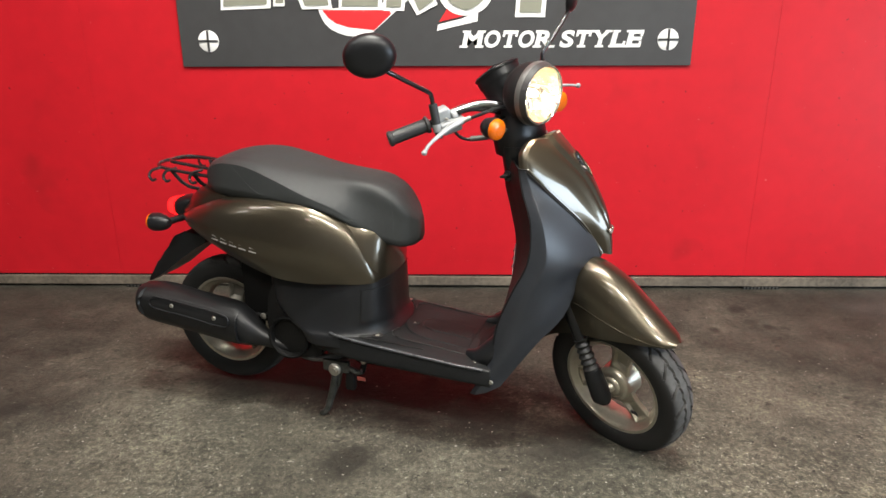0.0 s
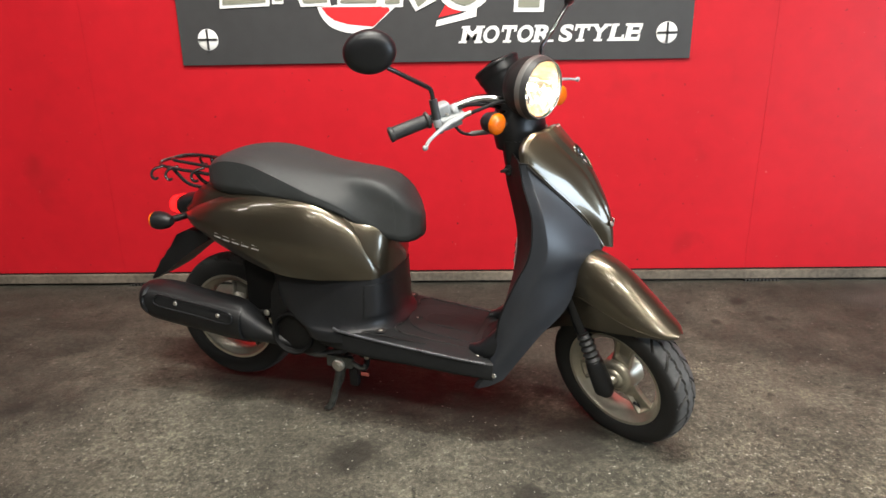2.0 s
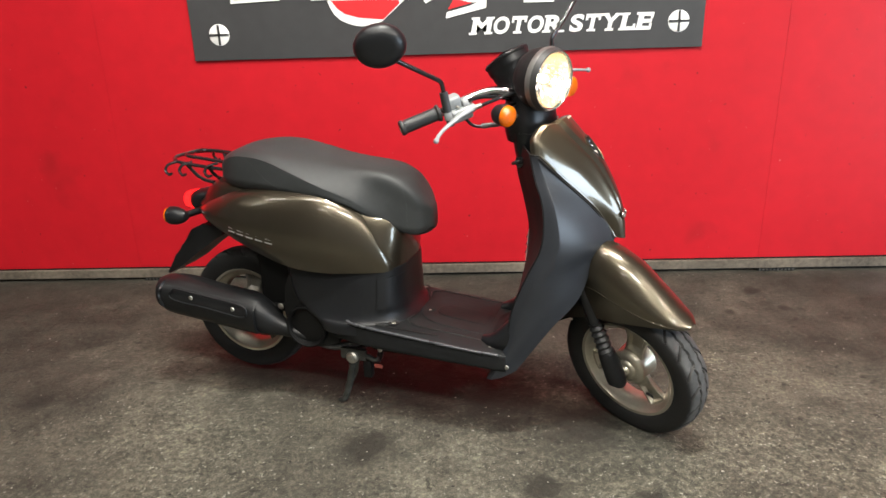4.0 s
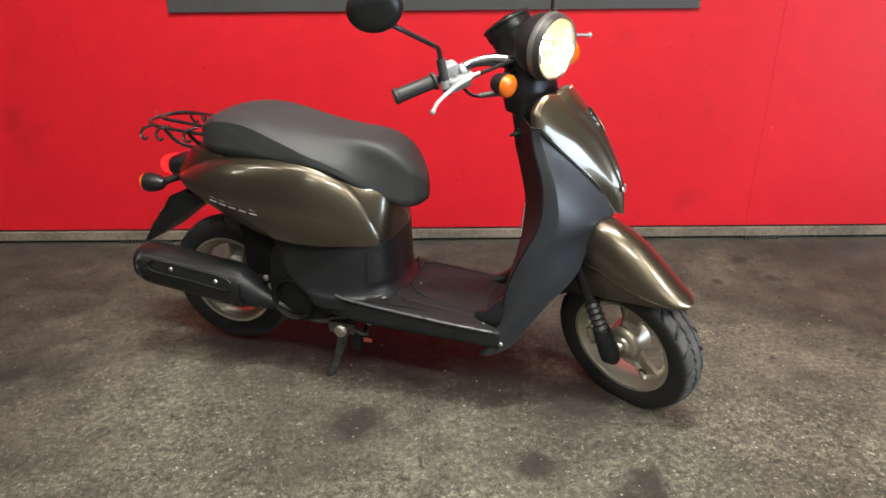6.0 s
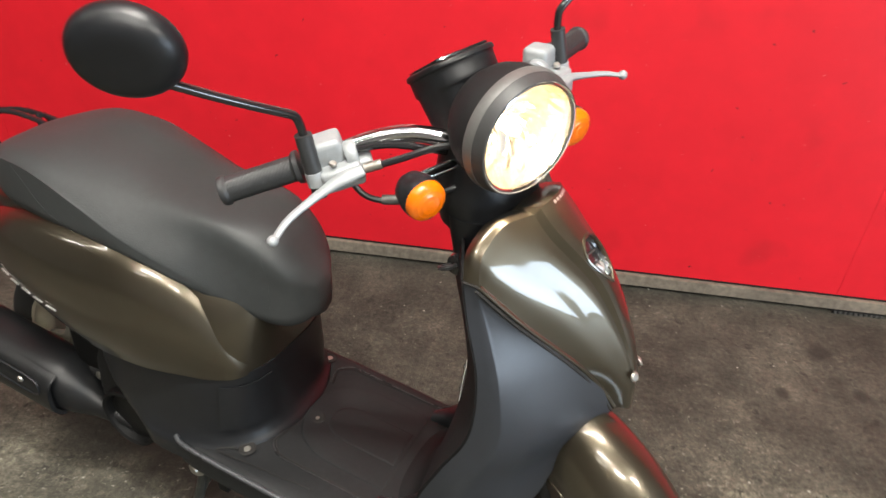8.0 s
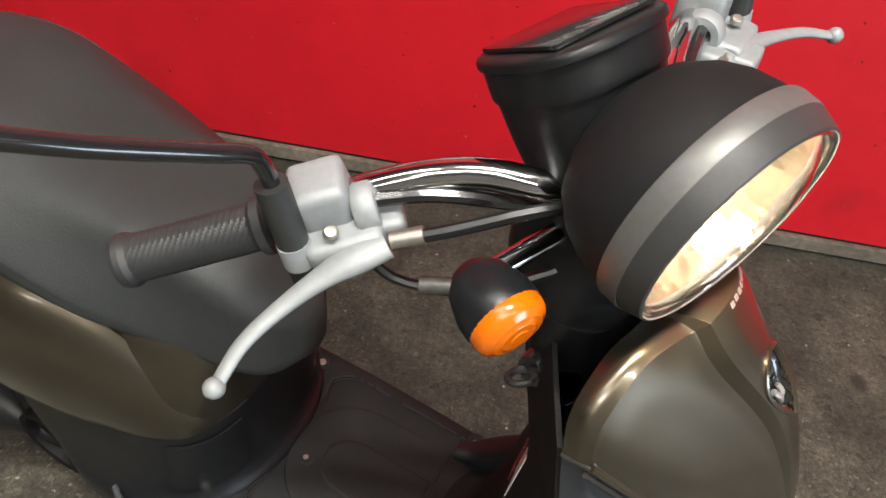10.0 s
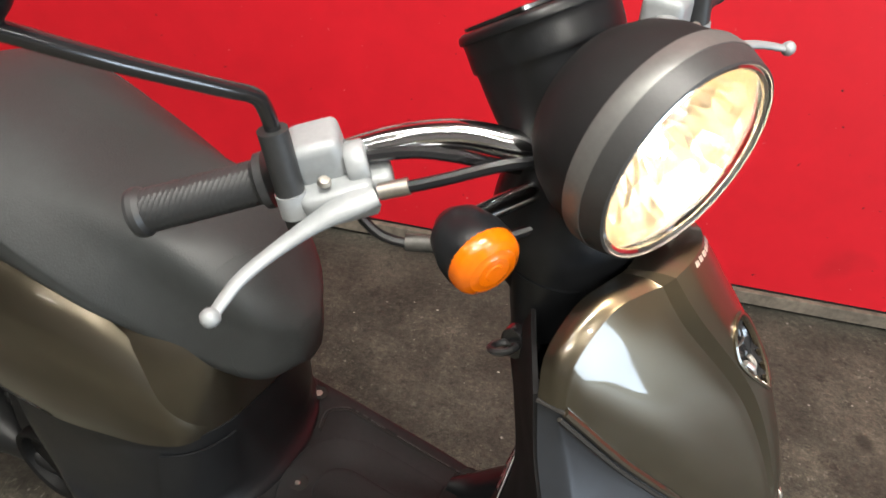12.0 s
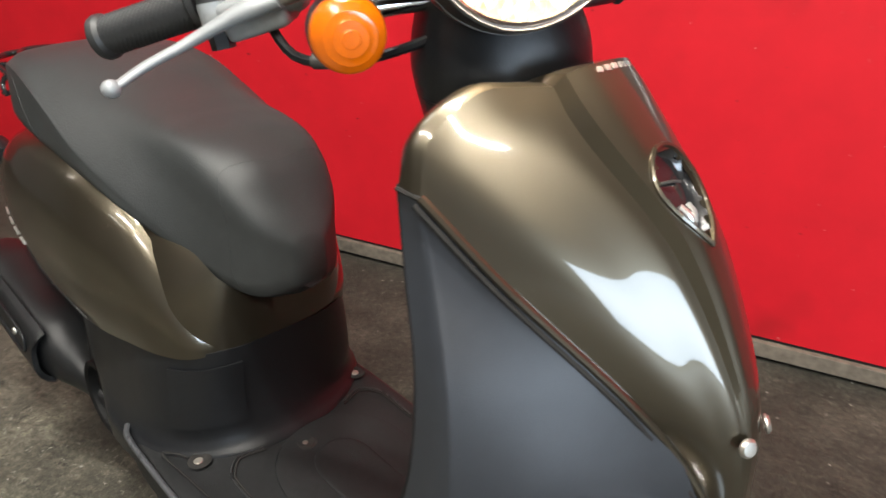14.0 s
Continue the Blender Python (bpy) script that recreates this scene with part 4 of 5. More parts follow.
def wheel(name, centre, m, hub_r, inside):
    c = Matrix.Translation(centre)
    w = part(name, lathe([(0.114, -0.012), (0.119, -0.018), (0.126, -0.026), (0.133, -0.031), (0.1345, -0.0355), (0.142, -0.037), (0.1445, -0.034), (0.141, -0.03), (0.131, -0.027), (0.124, -0.02), (0.12, 0),
                          (0.124, 0.02), (0.131, 0.027), (0.141, 0.03), (0.144, 0.033), (0.141, 0.036), (0.13, 0.034), (0.118, 0.026), (0.112, 0), (0.114, -0.012)], 64), M_ALLOY, scooter, "gold-silver cast wheel rim", m @ c)
    part("tyre", tyre_mesh(), M_TREAD, w, "black treaded tyre, paler on the tread", smooth=30)
    hub = lathe([(0, -0.046), (0.01, -0.046), (0.0125, -0.043), (0.014, -0.038), (0.02, -0.0375), (0.024, -0.035), (0.0265, -0.03), (0.033, -0.0285), (0.0345, -0.031), (0.04, -0.03), (hub_r - 0.004, -0.0265), (hub_r - 0.001, -0.0215), (hub_r, -0.014), (hub_r + 0.002, 0.03), (0.02, 0.036), (0, 0.036)], 44)
    part("hub", hub, inside, w)
    for k in range(3):
        a = 2 * math.pi * k / 3 + 1.35
        sp = bmesh.new()
        g = []
        for t in np.linspace(0, 1, 13):
            r = hub_r - 0.006 + t * (0.121 - hub_r + 0.006)
            half = 0.024 + 0.012 * t ** 2 + 0.006 * (1 - t) ** 3
            y0, dep = -0.016 - 0.004 * t, 0.012
            pk = 0.011 * min(1.0, max(0.0, 2.4 * math.sin(math.pi * min(1, max(0, (t - 0.2) / 0.72)))))
            g.append([(r, y0 + dep, -half), (r, y0 + 0.001, -half * 0.92), (r, y0, -half * 0.8), (r, y0 + 0.0005, -half * 0.68), (r, y0 + pk, -half * 0.54), (r, y0 + pk, half * 0.54), (r, y0 + 0.0005, half * 0.68), (r, y0, half * 0.8), (r, y0 + 0.001, half * 0.92), (r, y0 + dep, half), (r, y0 + dep + 0.012, 0)])
        grid_mesh(sp, g, closed=True, cap=True)
        part("spoke", sp, inside, w, m=Matrix.Rotation(-a, 4, "Y"))
    part("valve", tube([(0.118, -0.004, 0), (0.1, -0.008, 0), (0.085, -0.018, 0)], 0.004, 8, 3), M_GRIP, w, m=Matrix.Rotation(0.9, 4, "Y"))
    return w


FRONT, REAR = Vector((0.503, 0, 0.193)), Vector((-0.692, 0, 0.222))
wheel("front_wheel", FRONT, STEER, 0.05, M_ALLOY)
wheel("rear_wheel", REAR, Matrix.Identity(4), 0.06, M_DULLALLOY)

lower_f, upper_f = [], []
for x, zt, ze, w in ((0.28, 0.436, 0.262, 0.056), (0.35, 0.517, 0.315, 0.064), (0.42, 0.546, 0.348, 0.068), (0.5, 0.524, 0.368, 0.068), (0.57, 0.472, 0.382, 0.059), (0.62, 0.431, 0.389, 0.046), (0.652, 0.408, 0.39, 0.032), (0.671, 0.396, 0.389, 0.012)):
    h = zt - ze
    k = 0.5 - 0.25 * min(1, max(0, (x - 0.42) / 0.2))
    lower_f.append([(x, -w * 0.98, ze), (x, -w * 1.02, ze + 0.5 * k * h), (x, -w * 1.04, ze + k * h)])
    upper_f.append([(x, -w * 1.04, ze + k * h), (x, -w * 0.96, ze + (k + 0.36 * (1 - k)) * h), (x, -w * 0.74, ze + (k + 0.68 * (1 - k)) * h), (x, -w * 0.4, ze + (k + 0.92 * (1 - k)) * h), (x, 0, zt)])
upper_f = [r + [(a, -b, c) for a, b, c in r[-2::-1]] for r in upper_f]
bm = bmesh.new()
for sd in (1, -1):
    grid_mesh(bm, surface(np.array(lower_f) * np.array((1, sd, 1)), 6, 4))
grid_mesh(bm, surface(upper_f, 6, 5))
bmesh.ops.remove_doubles(bm, verts=bm.verts, dist=1e-5)
bmesh.ops.recalc_face_normals(bm, faces=bm.faces)
bmesh.ops.solidify(bm, geom=bm.faces, thickness=0.003)
fender = part("front_fender", bm, M_BROWN, scooter, "olive-brown painted front mudguard", STEER, 24)
for sd in (-1, 1):
    part("fold_line", tube([(r[2][0], sd * (-r[2][1] + 0.0003), r[2][2]) for r in lower_f[1:-1]], 0.0013, 6, 6), M_BROWN, fender)

for s in (-1, 1):
    pts = [(0.4, s * 0.062, 0.42), (0.43, s * 0.062, 0.335)]
    fork = part("fork_leg", tube([(0.39, s * 0.062, 0.44), (0.43, s * 0.062, 0.335)], 0.017, 16), M_BLACK, scooter, "black front fork leg with ribbed boot", STEER)
    p0, p1 = np.array((0.43, s * 0.062, 0.335)), np.array((0.474, s * 0.062, 0.225))
    zz = [p0 + (p1 - p0) * t for t in np.linspace(0, 1, 29)]
    part("rubber_boot", tube(zz, 0.02, 18, 1, radii=[0.0175 + 0.00012 * i + 0.0028 * math.cos(i * math.pi / 2) for i in range(29)]), M_GRIP, fork)
    part("lower_leg", tube([(0.462, s * 0.062, 0.256), (0.466, s * 0.062, 0.245), (0.484, s * 0.062, 0.2), (0.495, s * 0.062, 0.17), (0.496, s * 0.062, 0.166)], 0.024, 20, 4, radii=(0.02, 0.0235, 0.0265, 0.026, 0.021)), M_BLACK, fork)
    part("axle_nut", lathe([(0, s * 0.07), (0.009, s * 0.07), (0.011, s * 0.066), (0.011, s * 0.035), (0, s * 0.035)], 6, None, "y", (0.503, 0, 0.19)), M_SCREW, fork, smooth=0)

# steering stem, headlamp and instruments
part("steering_cover", plan_loft([(0.66, 0.26, 0.2, 0.23, 0.05, 2.5, 2.5), (0.74, 0.255, 0.18, 0.22, 0.052, 2.6, 2.6), (0.812, 0.25, 0.168, 0.212, 0.066, 2.6, 2.6)], 32, 4), M_BLACK, scooter, "black plastic steering cover")
part("key_barrel", lathe([(0, 0.022), (0.013, 0.02), (0.0155, 0.014), (0.017, 0)], 24, None, "z"), M_GLOSSBLACK, scooter, "black ignition key barrel", aim((0.206, -0.043, 0.739), (-0.45, -0.88, 0.1)))
KEY = aim((0.206, -0.043, 0.739), (-0.45, -0.88, 0.1))
part("key", tube([(0.009 * math.cos(a), 0.004 * math.cos(a), 0.03 + 0.011 * math.sin(a)) for a in np.linspace(0, 2 * math.pi, 13)], 0.0032, 8, 2), M_GRIP, scooter, "black ignition key in the lock", KEY)
part("lock_plate", lathe([(0, 0.003), (0.016, 0.0028), (0.0185, 0.001), (0.019, -0.002)], 28, None, "z"), M_CHROME, scooter, "small bright metal lock plate", aim((0.226, -0.052, 0.732), (-0.1, -0.99, 0.1)) @ Matrix.Diagonal((0.7, 1.25, 1, 1)))
part("stem", plan_loft([(0.8, 0.268, 0.16, 0.212, 0.066, 2.6, 2.6), (0.85, 0.266, 0.155, 0.21, 0.068, 2.6, 2.6), (0.89, 0.255, 0.16, 0.205, 0.055, 2.6, 2.6), (0.93, 0.24, 0.17, 0.205, 0.04, 2.6, 2.6)], 32, 4), M_BLACK, scooter, "black plastic stem cover", STEER)

LAMP = STEER @ aim((0.297, 0, 0.947), (0.998, 0.02, -0.06))
lamp = part("headlamp", lathe([(0.068, -0.006), (0.0708, -0.0225), (0.0728, -0.0245), (0.0728, -0.034), (0.0708, -0.048), (0.0655, -0.063), (0.0555, -0.078), (0.04, -0.089), (0.02, -0.094), (0, -0.095)], 64, None, "z"),
            M_MATT, scooter, "round lit headlamp in a black shell", LAMP)
part("front_lip", lathe([(0.066, -0.006), (0.0668, 0.002), (0.0682, 0.0038), (0.0698, 0.003), (0.0738, -0.0085), (0.0742, -0.0105), (0.07, -0.012)], 64, None, "z"), M_LIP, lamp, "dark grey lip round the lens")
part("bezel", lathe([(0.07, -0.0105), (0.0746, -0.0105), (0.0752, -0.0125), (0.0758, -0.0225), (0.0752, -0.0248), (0.07, -0.0252)], 64, None, "z"), M_BEZEL, lamp, "grey satin bezel ring")
part("lens_ring", lathe([(0.0636, -0.002), (0.0638, 0.0015), (0.0655, 0.003), (0.0672, 0.0022), (0.067, -0.004)], 64, None, "z"), M_CHROME, lamp, "thin bright ring round the lens")
bm = lathe([(0.0675, -0.006), (0.0655, -0.013), (0.0625, -0.02), (0.058, -0.03), (0.051, -0.038), (0.042, -0.046), (0.031, -0.052), (0.019, -0.056), (0.01, -0.058)], 44, None, "z")
for v in bm.verts:
    turn = math.atan2(v.co.y, v.co.x)
    v.co.z += 0.0022 * math.sin(turn * 11) * math.sin(v.co.xy.length * 420)
part("reflector", bm, M_REFLECTOR, lamp, smooth=0)
part("bulb", lathe([(0, -0.018), (0.006, -0.02), (0.0085, -0.028), (0.0085, -0.046), (0.005, -0.058)], 20, None, "z"), M_BULB, lamp, "glowing halogen bulb")
lens = part("lens", lathe([(0, 0.011), (0.03, 0.0095), (0.05, 0.0062), (0.062, 0.001), (0.068, -0.003), (0.067, -0.005), (0.061, -0.001), (0.05, 0.0045), (0.03, 0.0078), (0, 0.0093)], 48, None, "z"), M_GLASS, lamp, "clear glass lens")
lens.visible_shadow = False
LAMP_AT = scooter.matrix_basis @ LAMP @ Vector((0, 0, 0.004))
point_light("headlamp_light", LAMP_AT, 2.9, (1.0, 0.79, 0.56), 0.006)

pod = []
for d, a, b, p in ((0.0, 0.052, 0.047, 3.0), (-0.002, 0.055, 0.05, 3.0), (-0.007, 0.0555, 0.0505, 3.0), (-0.009, 0.053, 0.0485, 3.0), (-0.028, 0.0525, 0.048, 3.0), (-0.031, 0.05, 0.046, 3.0), (-0.062, 0.0475, 0.044, 2.9), (-0.088, 0.042, 0.04, 2.8), (-0.1, 0.031, 0.031, 2.6), (-0.105, 0.012, 0.012, 2.4)):
    pod.append([(a * math.copysign(abs(math.cos(t)) ** (2 / p), math.cos(t)), b * math.copysign(abs(math.sin(t)) ** (2 / p), math.sin(t)), d) for t in np.linspace(0, 2 * math.pi, 40, endpoint=False)])
bm = bmesh.new()
grid_mesh(bm, spline(np.array(pod), 4), closed=True, cap=True)
POD = STEER @ Matrix.Translation((0.152, -0.004, 0.994)) @ pose(0, 0, 0, 0, -32, 0)
meter = part("speedometer", bm, M_BLACK, scooter, "black speedometer pod behind the headlamp", POD)
part("dial_glass", box((-0.04, -0.037, 0.0005), (0.04, 0.037, 0.004), 0.003), M_GLOSSBLACK, meter)

# handlebar and controls
half_bar = [(0.07, 0.295, 0.897), (0.096, 0.235, 0.906), (0.113, 0.195, 0.912), (0.126, 0.155, 0.92), (0.146, 0.115, 0.929), (0.17, 0.08, 0.932), (0.198, 0.05, 0.925), (0.205, 0.025, 0.912), (0.206, 0, 0.91)]
bar_points = [(x, -y, z) for x, y, z in half_bar] + [(x, y, z) for x, y, z in half_bar[-2::-1]]
bar = part("handlebar", tube(bar_points, 0.011, 14, 5), M_CHROME, scooter, "chromed tubular handlebar", STEER)
part("bar_clamp", box((0.18, -0.045, 0.885), (0.232, 0.045, 0.93), 0.008), M_BLACK, bar)
for s in (-1, 1):
    o, i = np.array((0.068, s * 0.299, 0.897)), np.array((0.111, s * 0.2, 0.912))
    d = (i - o) / np.linalg.norm(i - o)
    g = []
    for r, h in [(0.004, 0), (0.012, 0.0), (0.0178, 0.002), (0.0188, 0.005), (0.0186, 0.009), (0.0162, 0.0125)]:
        g.append([(r * math.cos(t), r * math.sin(t), h) for t in np.linspace(0, 2 * math.pi, 48, endpoint=False)])
    for k in range(58):
        row = []
        for q in range(48):
            t = 2 * math.pi * q / 48
            band = 0.0003 if q % 12 in (0, 1) else 0.0008 * ((q + k) % 3 > 0)
            row.append(((0.0157 + band) * math.cos(t), (0.0157 + band) * math.sin(t), 0.0135 + k * 0.00141))
        g.append(row)
    for r, h in [(0.0172, 0.0955), (0.0205, 0.098), (0.021, 0.104), (0.012, 0.107)]:
        g.append([(r * math.cos(t), r * math.sin(t), h) for t in np.linspace(0, 2 * math.pi, 48, endpoint=False)])
    bm = bmesh.new()
    grid_mesh(bm, g, closed=True, cap=True)
    part("grip", bm, M_GRIP, bar, "black knurled rubber grip", aim(o, d), 20)
    part("bar_end", lathe([(0, -0.002), (0.0085, -0.0015), (0.0095, 0.001)], 20, None, "z"), M_CHROME, bar, "", aim(o, d))
    box_m = aim((0.122, s * 0.168, 0.924), d)
    part("switch_housing", box((-0.019, -0.02, -0.02), (0.019, 0.02, 0.018), 0.008, None, 3), M_ALU, bar, "bare aluminium throttle housing", box_m)
    perch = box((-0.016, -0.022, -0.022), (0.024, 0.008, 0.03), 0.007, None, 3)
    box((0.012, -0.018, 0.002), (0.036, 0.004, 0.036), 0.005, perch, 3)
    box((-0.006, -0.014, 0.022), (0.022, 0.0045, 0.044), 0.006, perch, 3)
    part("lever_perch", perch, M_ALU, bar, "bare aluminium lever bracket", aim((0.143, s * 0.172, 0.908), d))
    clamp = [(0.01, -0.0005), (0.0155, 0), (0.0175, 0.0025), (0.0175, 0.0125), (0.0155, 0.015), (0.01, 0.0155)]
    part("bar_clamp_lobe", lathe(clamp, 28, None, "z"), M_ALU, bar, "", aim((0.138, s * 0.155, 0.918), d))
    path = [(0.168, s * 0.15, 0.911), (0.164, s * 0.17, 0.908), (0.161, s * 0.195, 0.902), (0.16, s * 0.226, 0.893), (0.165, s * 0.256, 0.886), (0.177, s * 0.28, 0.879)]
    bm = tube(path, 0.006, 14, 5, radii=(0.0115, 0.0125, 0.0085, 0.0064, 0.0056, 0.0048))
    line = spline(np.array(path), 5)
    for v in bm.verts:
        near_z = line[np.argmin(np.hypot(line[:, 0] - v.co.x, line[:, 1] - v.co.y))][2]
        v.co.z = near_z + 0.62 * (v.co.z - near_z)
    lev = part("brake_lever", bm, M_ALU, bar, "bare aluminium brake lever")
    part("ball_end", lathe([(0, 0.007), (0.0037, 0.006), (0.0064, 0.003), (0.0071, 0), (0.0064, -0.003), (0.0037, -0.006), (0, -0.007)], 16, None, "z"), M_ALU, lev, m=Matrix.Translation((0.178, s * 0.282, 0.879)))
    part("ferrule", tube([(0.168, s * 0.147, 0.911), (0.179, s * 0.129, 0.915)], 0.0062, 12), M_SCREW, bar, "dull zinc cable ferrule")
    screw(0.148, s * 0.178, 0.921, (0.3, -s * 0.1, 1), bar, 0.005)
    # brake cables
    part("cable", tube([(0.172, s * 0.142, 0.912), (0.19, s * 0.11, 0.918), (0.21, s * 0.07, 0.925), (0.225, s * 0.03, 0.92)], 0.0045, 8, 5), M_BLACK, bar)
    part("cable", tube([(0.14, s * 0.165, 0.905), (0.165, s * 0.15, 0.868), (0.2, s * 0.11, 0.862), (0.225, s * 0.06, 0.87), (0.23, s * 0.04, 0.88)], 0.004, 8, 5), M_BLACK, bar)
    part("cable", tube([(0.14, s * 0.15, 0.925), (0.165, s * 0.11, 0.927), (0.19, s * 0.07, 0.915), (0.2, s * 0.04, 0.9)], 0.005, 8, 5), M_GLOSSBLACK, bar)
    part("cable_adjuster", tube([(0.178, s * 0.137, 0.864), (0.205, s * 0.104, 0.8625)], 0.0066, 10), M_DIRTY, bar)
    # mirrors
    stalk = part("mirror", tube([(0.13, s * 0.198, 0.92), (0.128, s * 0.197, 0.955), (0.128, s * 0.198, 0.978), (0.129, s * 0.203, 0.99), (0.131, s * 0.222, 1.004), (0.132, s * 0.27, 1.038), (0.128, s * 0.322, 1.076)], 0.0055, 10, 5), M_GLOSSBLACK, scooter, "oval rear-view mirror on a black stalk", STEER)
    part("stalk_boot", tube([(0.134, s * 0.199, 0.912), (0.128, s * 0.1975, 0.962)], 0.0105, 14), M_GRIP, stalk)
    part("collar", tube([(0.134, s * 0.199, 0.914), (0.137, s * 0.1995, 0.896)], 0.0112, 16), M_ALU, stalk, "silver clamp collar")
    part("lock_nut", tube([(0.137, s * 0.1995, 0.897), (0.1395, s * 0.2, 0.88)], 0.0098, 6), M_BLACK, stalk)
    head = []
    for d2, k in ((0.022, 0.25), (0.02, 0.62), (0.012, 0.88), (0.0, 1.0), (-0.008, 0.99)):
        head.append([(k * 0.058 * math.cos(t), k * 0.048 * math.sin(t), d2) for t in np.linspace(0, 2 * math.pi, 36, endpoint=False)])
    bm = bmesh.new()
    grid_mesh(bm, spline(np.array(head), 3), closed=True, cap=True)
    hm = Matrix.Translation((0.113, s * 0.339, 1.107)) @ Vector((0.8, s * 0.6, -0.05)).to_track_quat("Z", "Y").to_matrix().to_4x4()
    part("mirror_shell", bm, M_BLACK, stalk, m=hm)
    # indicators
    ind = part("front_indicator", lathe([(0.025, 0.0), (0.0265, -0.005), (0.0262, -0.016), (0.021, -0.034), (0.012, -0.044), (0, -0.046)], 32, None, "z"), M_BLACK, scooter, "round amber indicator in a black cup",
               STEER @ aim((0.249, s * 0.1155, 0.892), (0.985, s * 0.02, -0.06)))
    part("lens", lathe([(0, 0.0128), (0.006, 0.0127), (0.0066, 0.0121), (0.012, 0.0118), (0.0126, 0.0112), (0.0178, 0.0104), (0.0184, 0.0097), (0.0218, 0.0082), (0.0243, 0.0058), (0.0255, 0.002), (0.0258, -0.003), (0.025, -0.006)], 40, None, "z"), M_AMBER, ind, "amber ribbed lens")
    part("stalk", tube([(0.218, s * 0.105, 0.9), (0.215, s * 0.03, 0.895)], 0.008, 10), M_CHROME, scooter, "", STEER)

# tail
tail = part("tail_lamp", ring_loft([(-0.852, 0.036, 0.602, 0.548, 0.574, 2.4, 2.4, 0), (-0.83, 0.046, 0.61, 0.54, 0.58, 2.6, 2.6, 0), (-0.78, 0.05, 0.618, 0.545, 0.59, 2.6, 2.6, 0), (-0.7, 0.05, 0.62, 0.58, 0.6, 2.6, 2.6, 0)], 36, 4), M_BLACK, scooter, "tail lamp with a lit red lens in a black housing")
part("lens", ring_loft([(-0.886, 0.018, 0.59, 0.558, 0.574, 2.2, 2.2, 0), (-0.88, 0.031, 0.6, 0.55, 0.574, 2.4, 2.4, 0), (-0.852, 0.038, 0.606, 0.545, 0.575, 2.4, 2.4, 0)], 32, 4), M_REDLENS, tail, "lit red lens")
for s in (-1, 1):
    ri = part("rear_indicator", lathe([(0, 0.044), (0.012, 0.041), (0.021, 0.028), (0.027, 0.008), (0.028, -0.008), (0.027, -0.016)], 24, None, "z"), M_BLACK, scooter, "amber rear indicator in a black cup", aim((-0.845, s * 0.118, 0.552), (1, 0, 0)))
    part("lens", lathe([(0.0265, -0.014), (0.024, -0.024), (0.014, -0.03), (0, -0.032)], 24, None, "z"), M_AMBER, ri)
    part("stalk", tube([(-0.82, s * 0.112, 0.552), (-0.8, s * 0.05, 0.555)], 0.0105, 10), M_BLACK, ri, m=aim((-0.845, s * 0.118, 0.552), (1, 0, 0)).inverted())
blade = [(-0.73, 0.5), (-0.8, 0.512), (-0.845, 0.492), (-0.868, 0.462), (-0.874, 0.446), (-0.892, 0.436), (-0.905, 0.41), (-0.922, 0.402), (-0.935, 0.378), (-0.966, 0.338), (-0.958, 0.332), (-0.9, 0.366), (-0.83, 0.418), (-0.77, 0.462), (-0.73, 0.48)]
part("rear_mudguard", prism(blade, -0.062, 0.062, bevel=0.003), M_BLACK, scooter, "black plastic rear mudguard flap")
for pts in ([(-0.64, -0.09, 0.692), (-0.72, -0.095, 0.7), (-0.82, -0.09, 0.71), (-0.865, -0.06, 0.714), (-0.878, 0, 0.716), (-0.865, 0.06, 0.714), (-0.82, 0.09, 0.71), (-0.72, 0.095, 0.7), (-0.64, 0.09, 0.692)],
            [(-0.66, -0.05, 0.703), (-0.76, -0.055, 0.716), (-0.83, -0.045, 0.722), (-0.845, 0, 0.724), (-0.83, 0.045, 0.722), (-0.76, 0.055, 0.716), (-0.66, 0.05, 0.703)],
            [(-0.8, -0.09, 0.708), (-0.77, -0.07, 0.66), (-0.735, -0.04, 0.64)], [(-0.8, 0.09, 0.708), (-0.77, 0.07, 0.66), (-0.735, 0.04, 0.64)],
            [(-0.72, -0.092, 0.7), (-0.715, -0.07, 0.67), (-0.7, -0.05, 0.65)], [(-0.72, 0.092, 0.7), (-0.715, 0.07, 0.67), (-0.7, 0.05, 0.65)]):
    part("rack_bar", tube(pts, 0.0055, 8, 6), M_GLOSSBLACK, scooter, "black enamelled rear carrier bar")
for x, s in ((-0.85, -1), (-0.8, -1), (-0.71, -1), (-0.85, 1), (-0.8, 1)):
    part("rack_hook", tube([(x + 0.02, s * 0.085, 0.711), (x, s * 0.104, 0.705), (x - 0.008, s * 0.112, 0.69), (x + 0.002, s * 0.114, 0.677), (x + 0.014, s * 0.112, 0.68)], 0.0042, 8, 5), M_GLOSSBLACK, scooter, "black luggage hook")

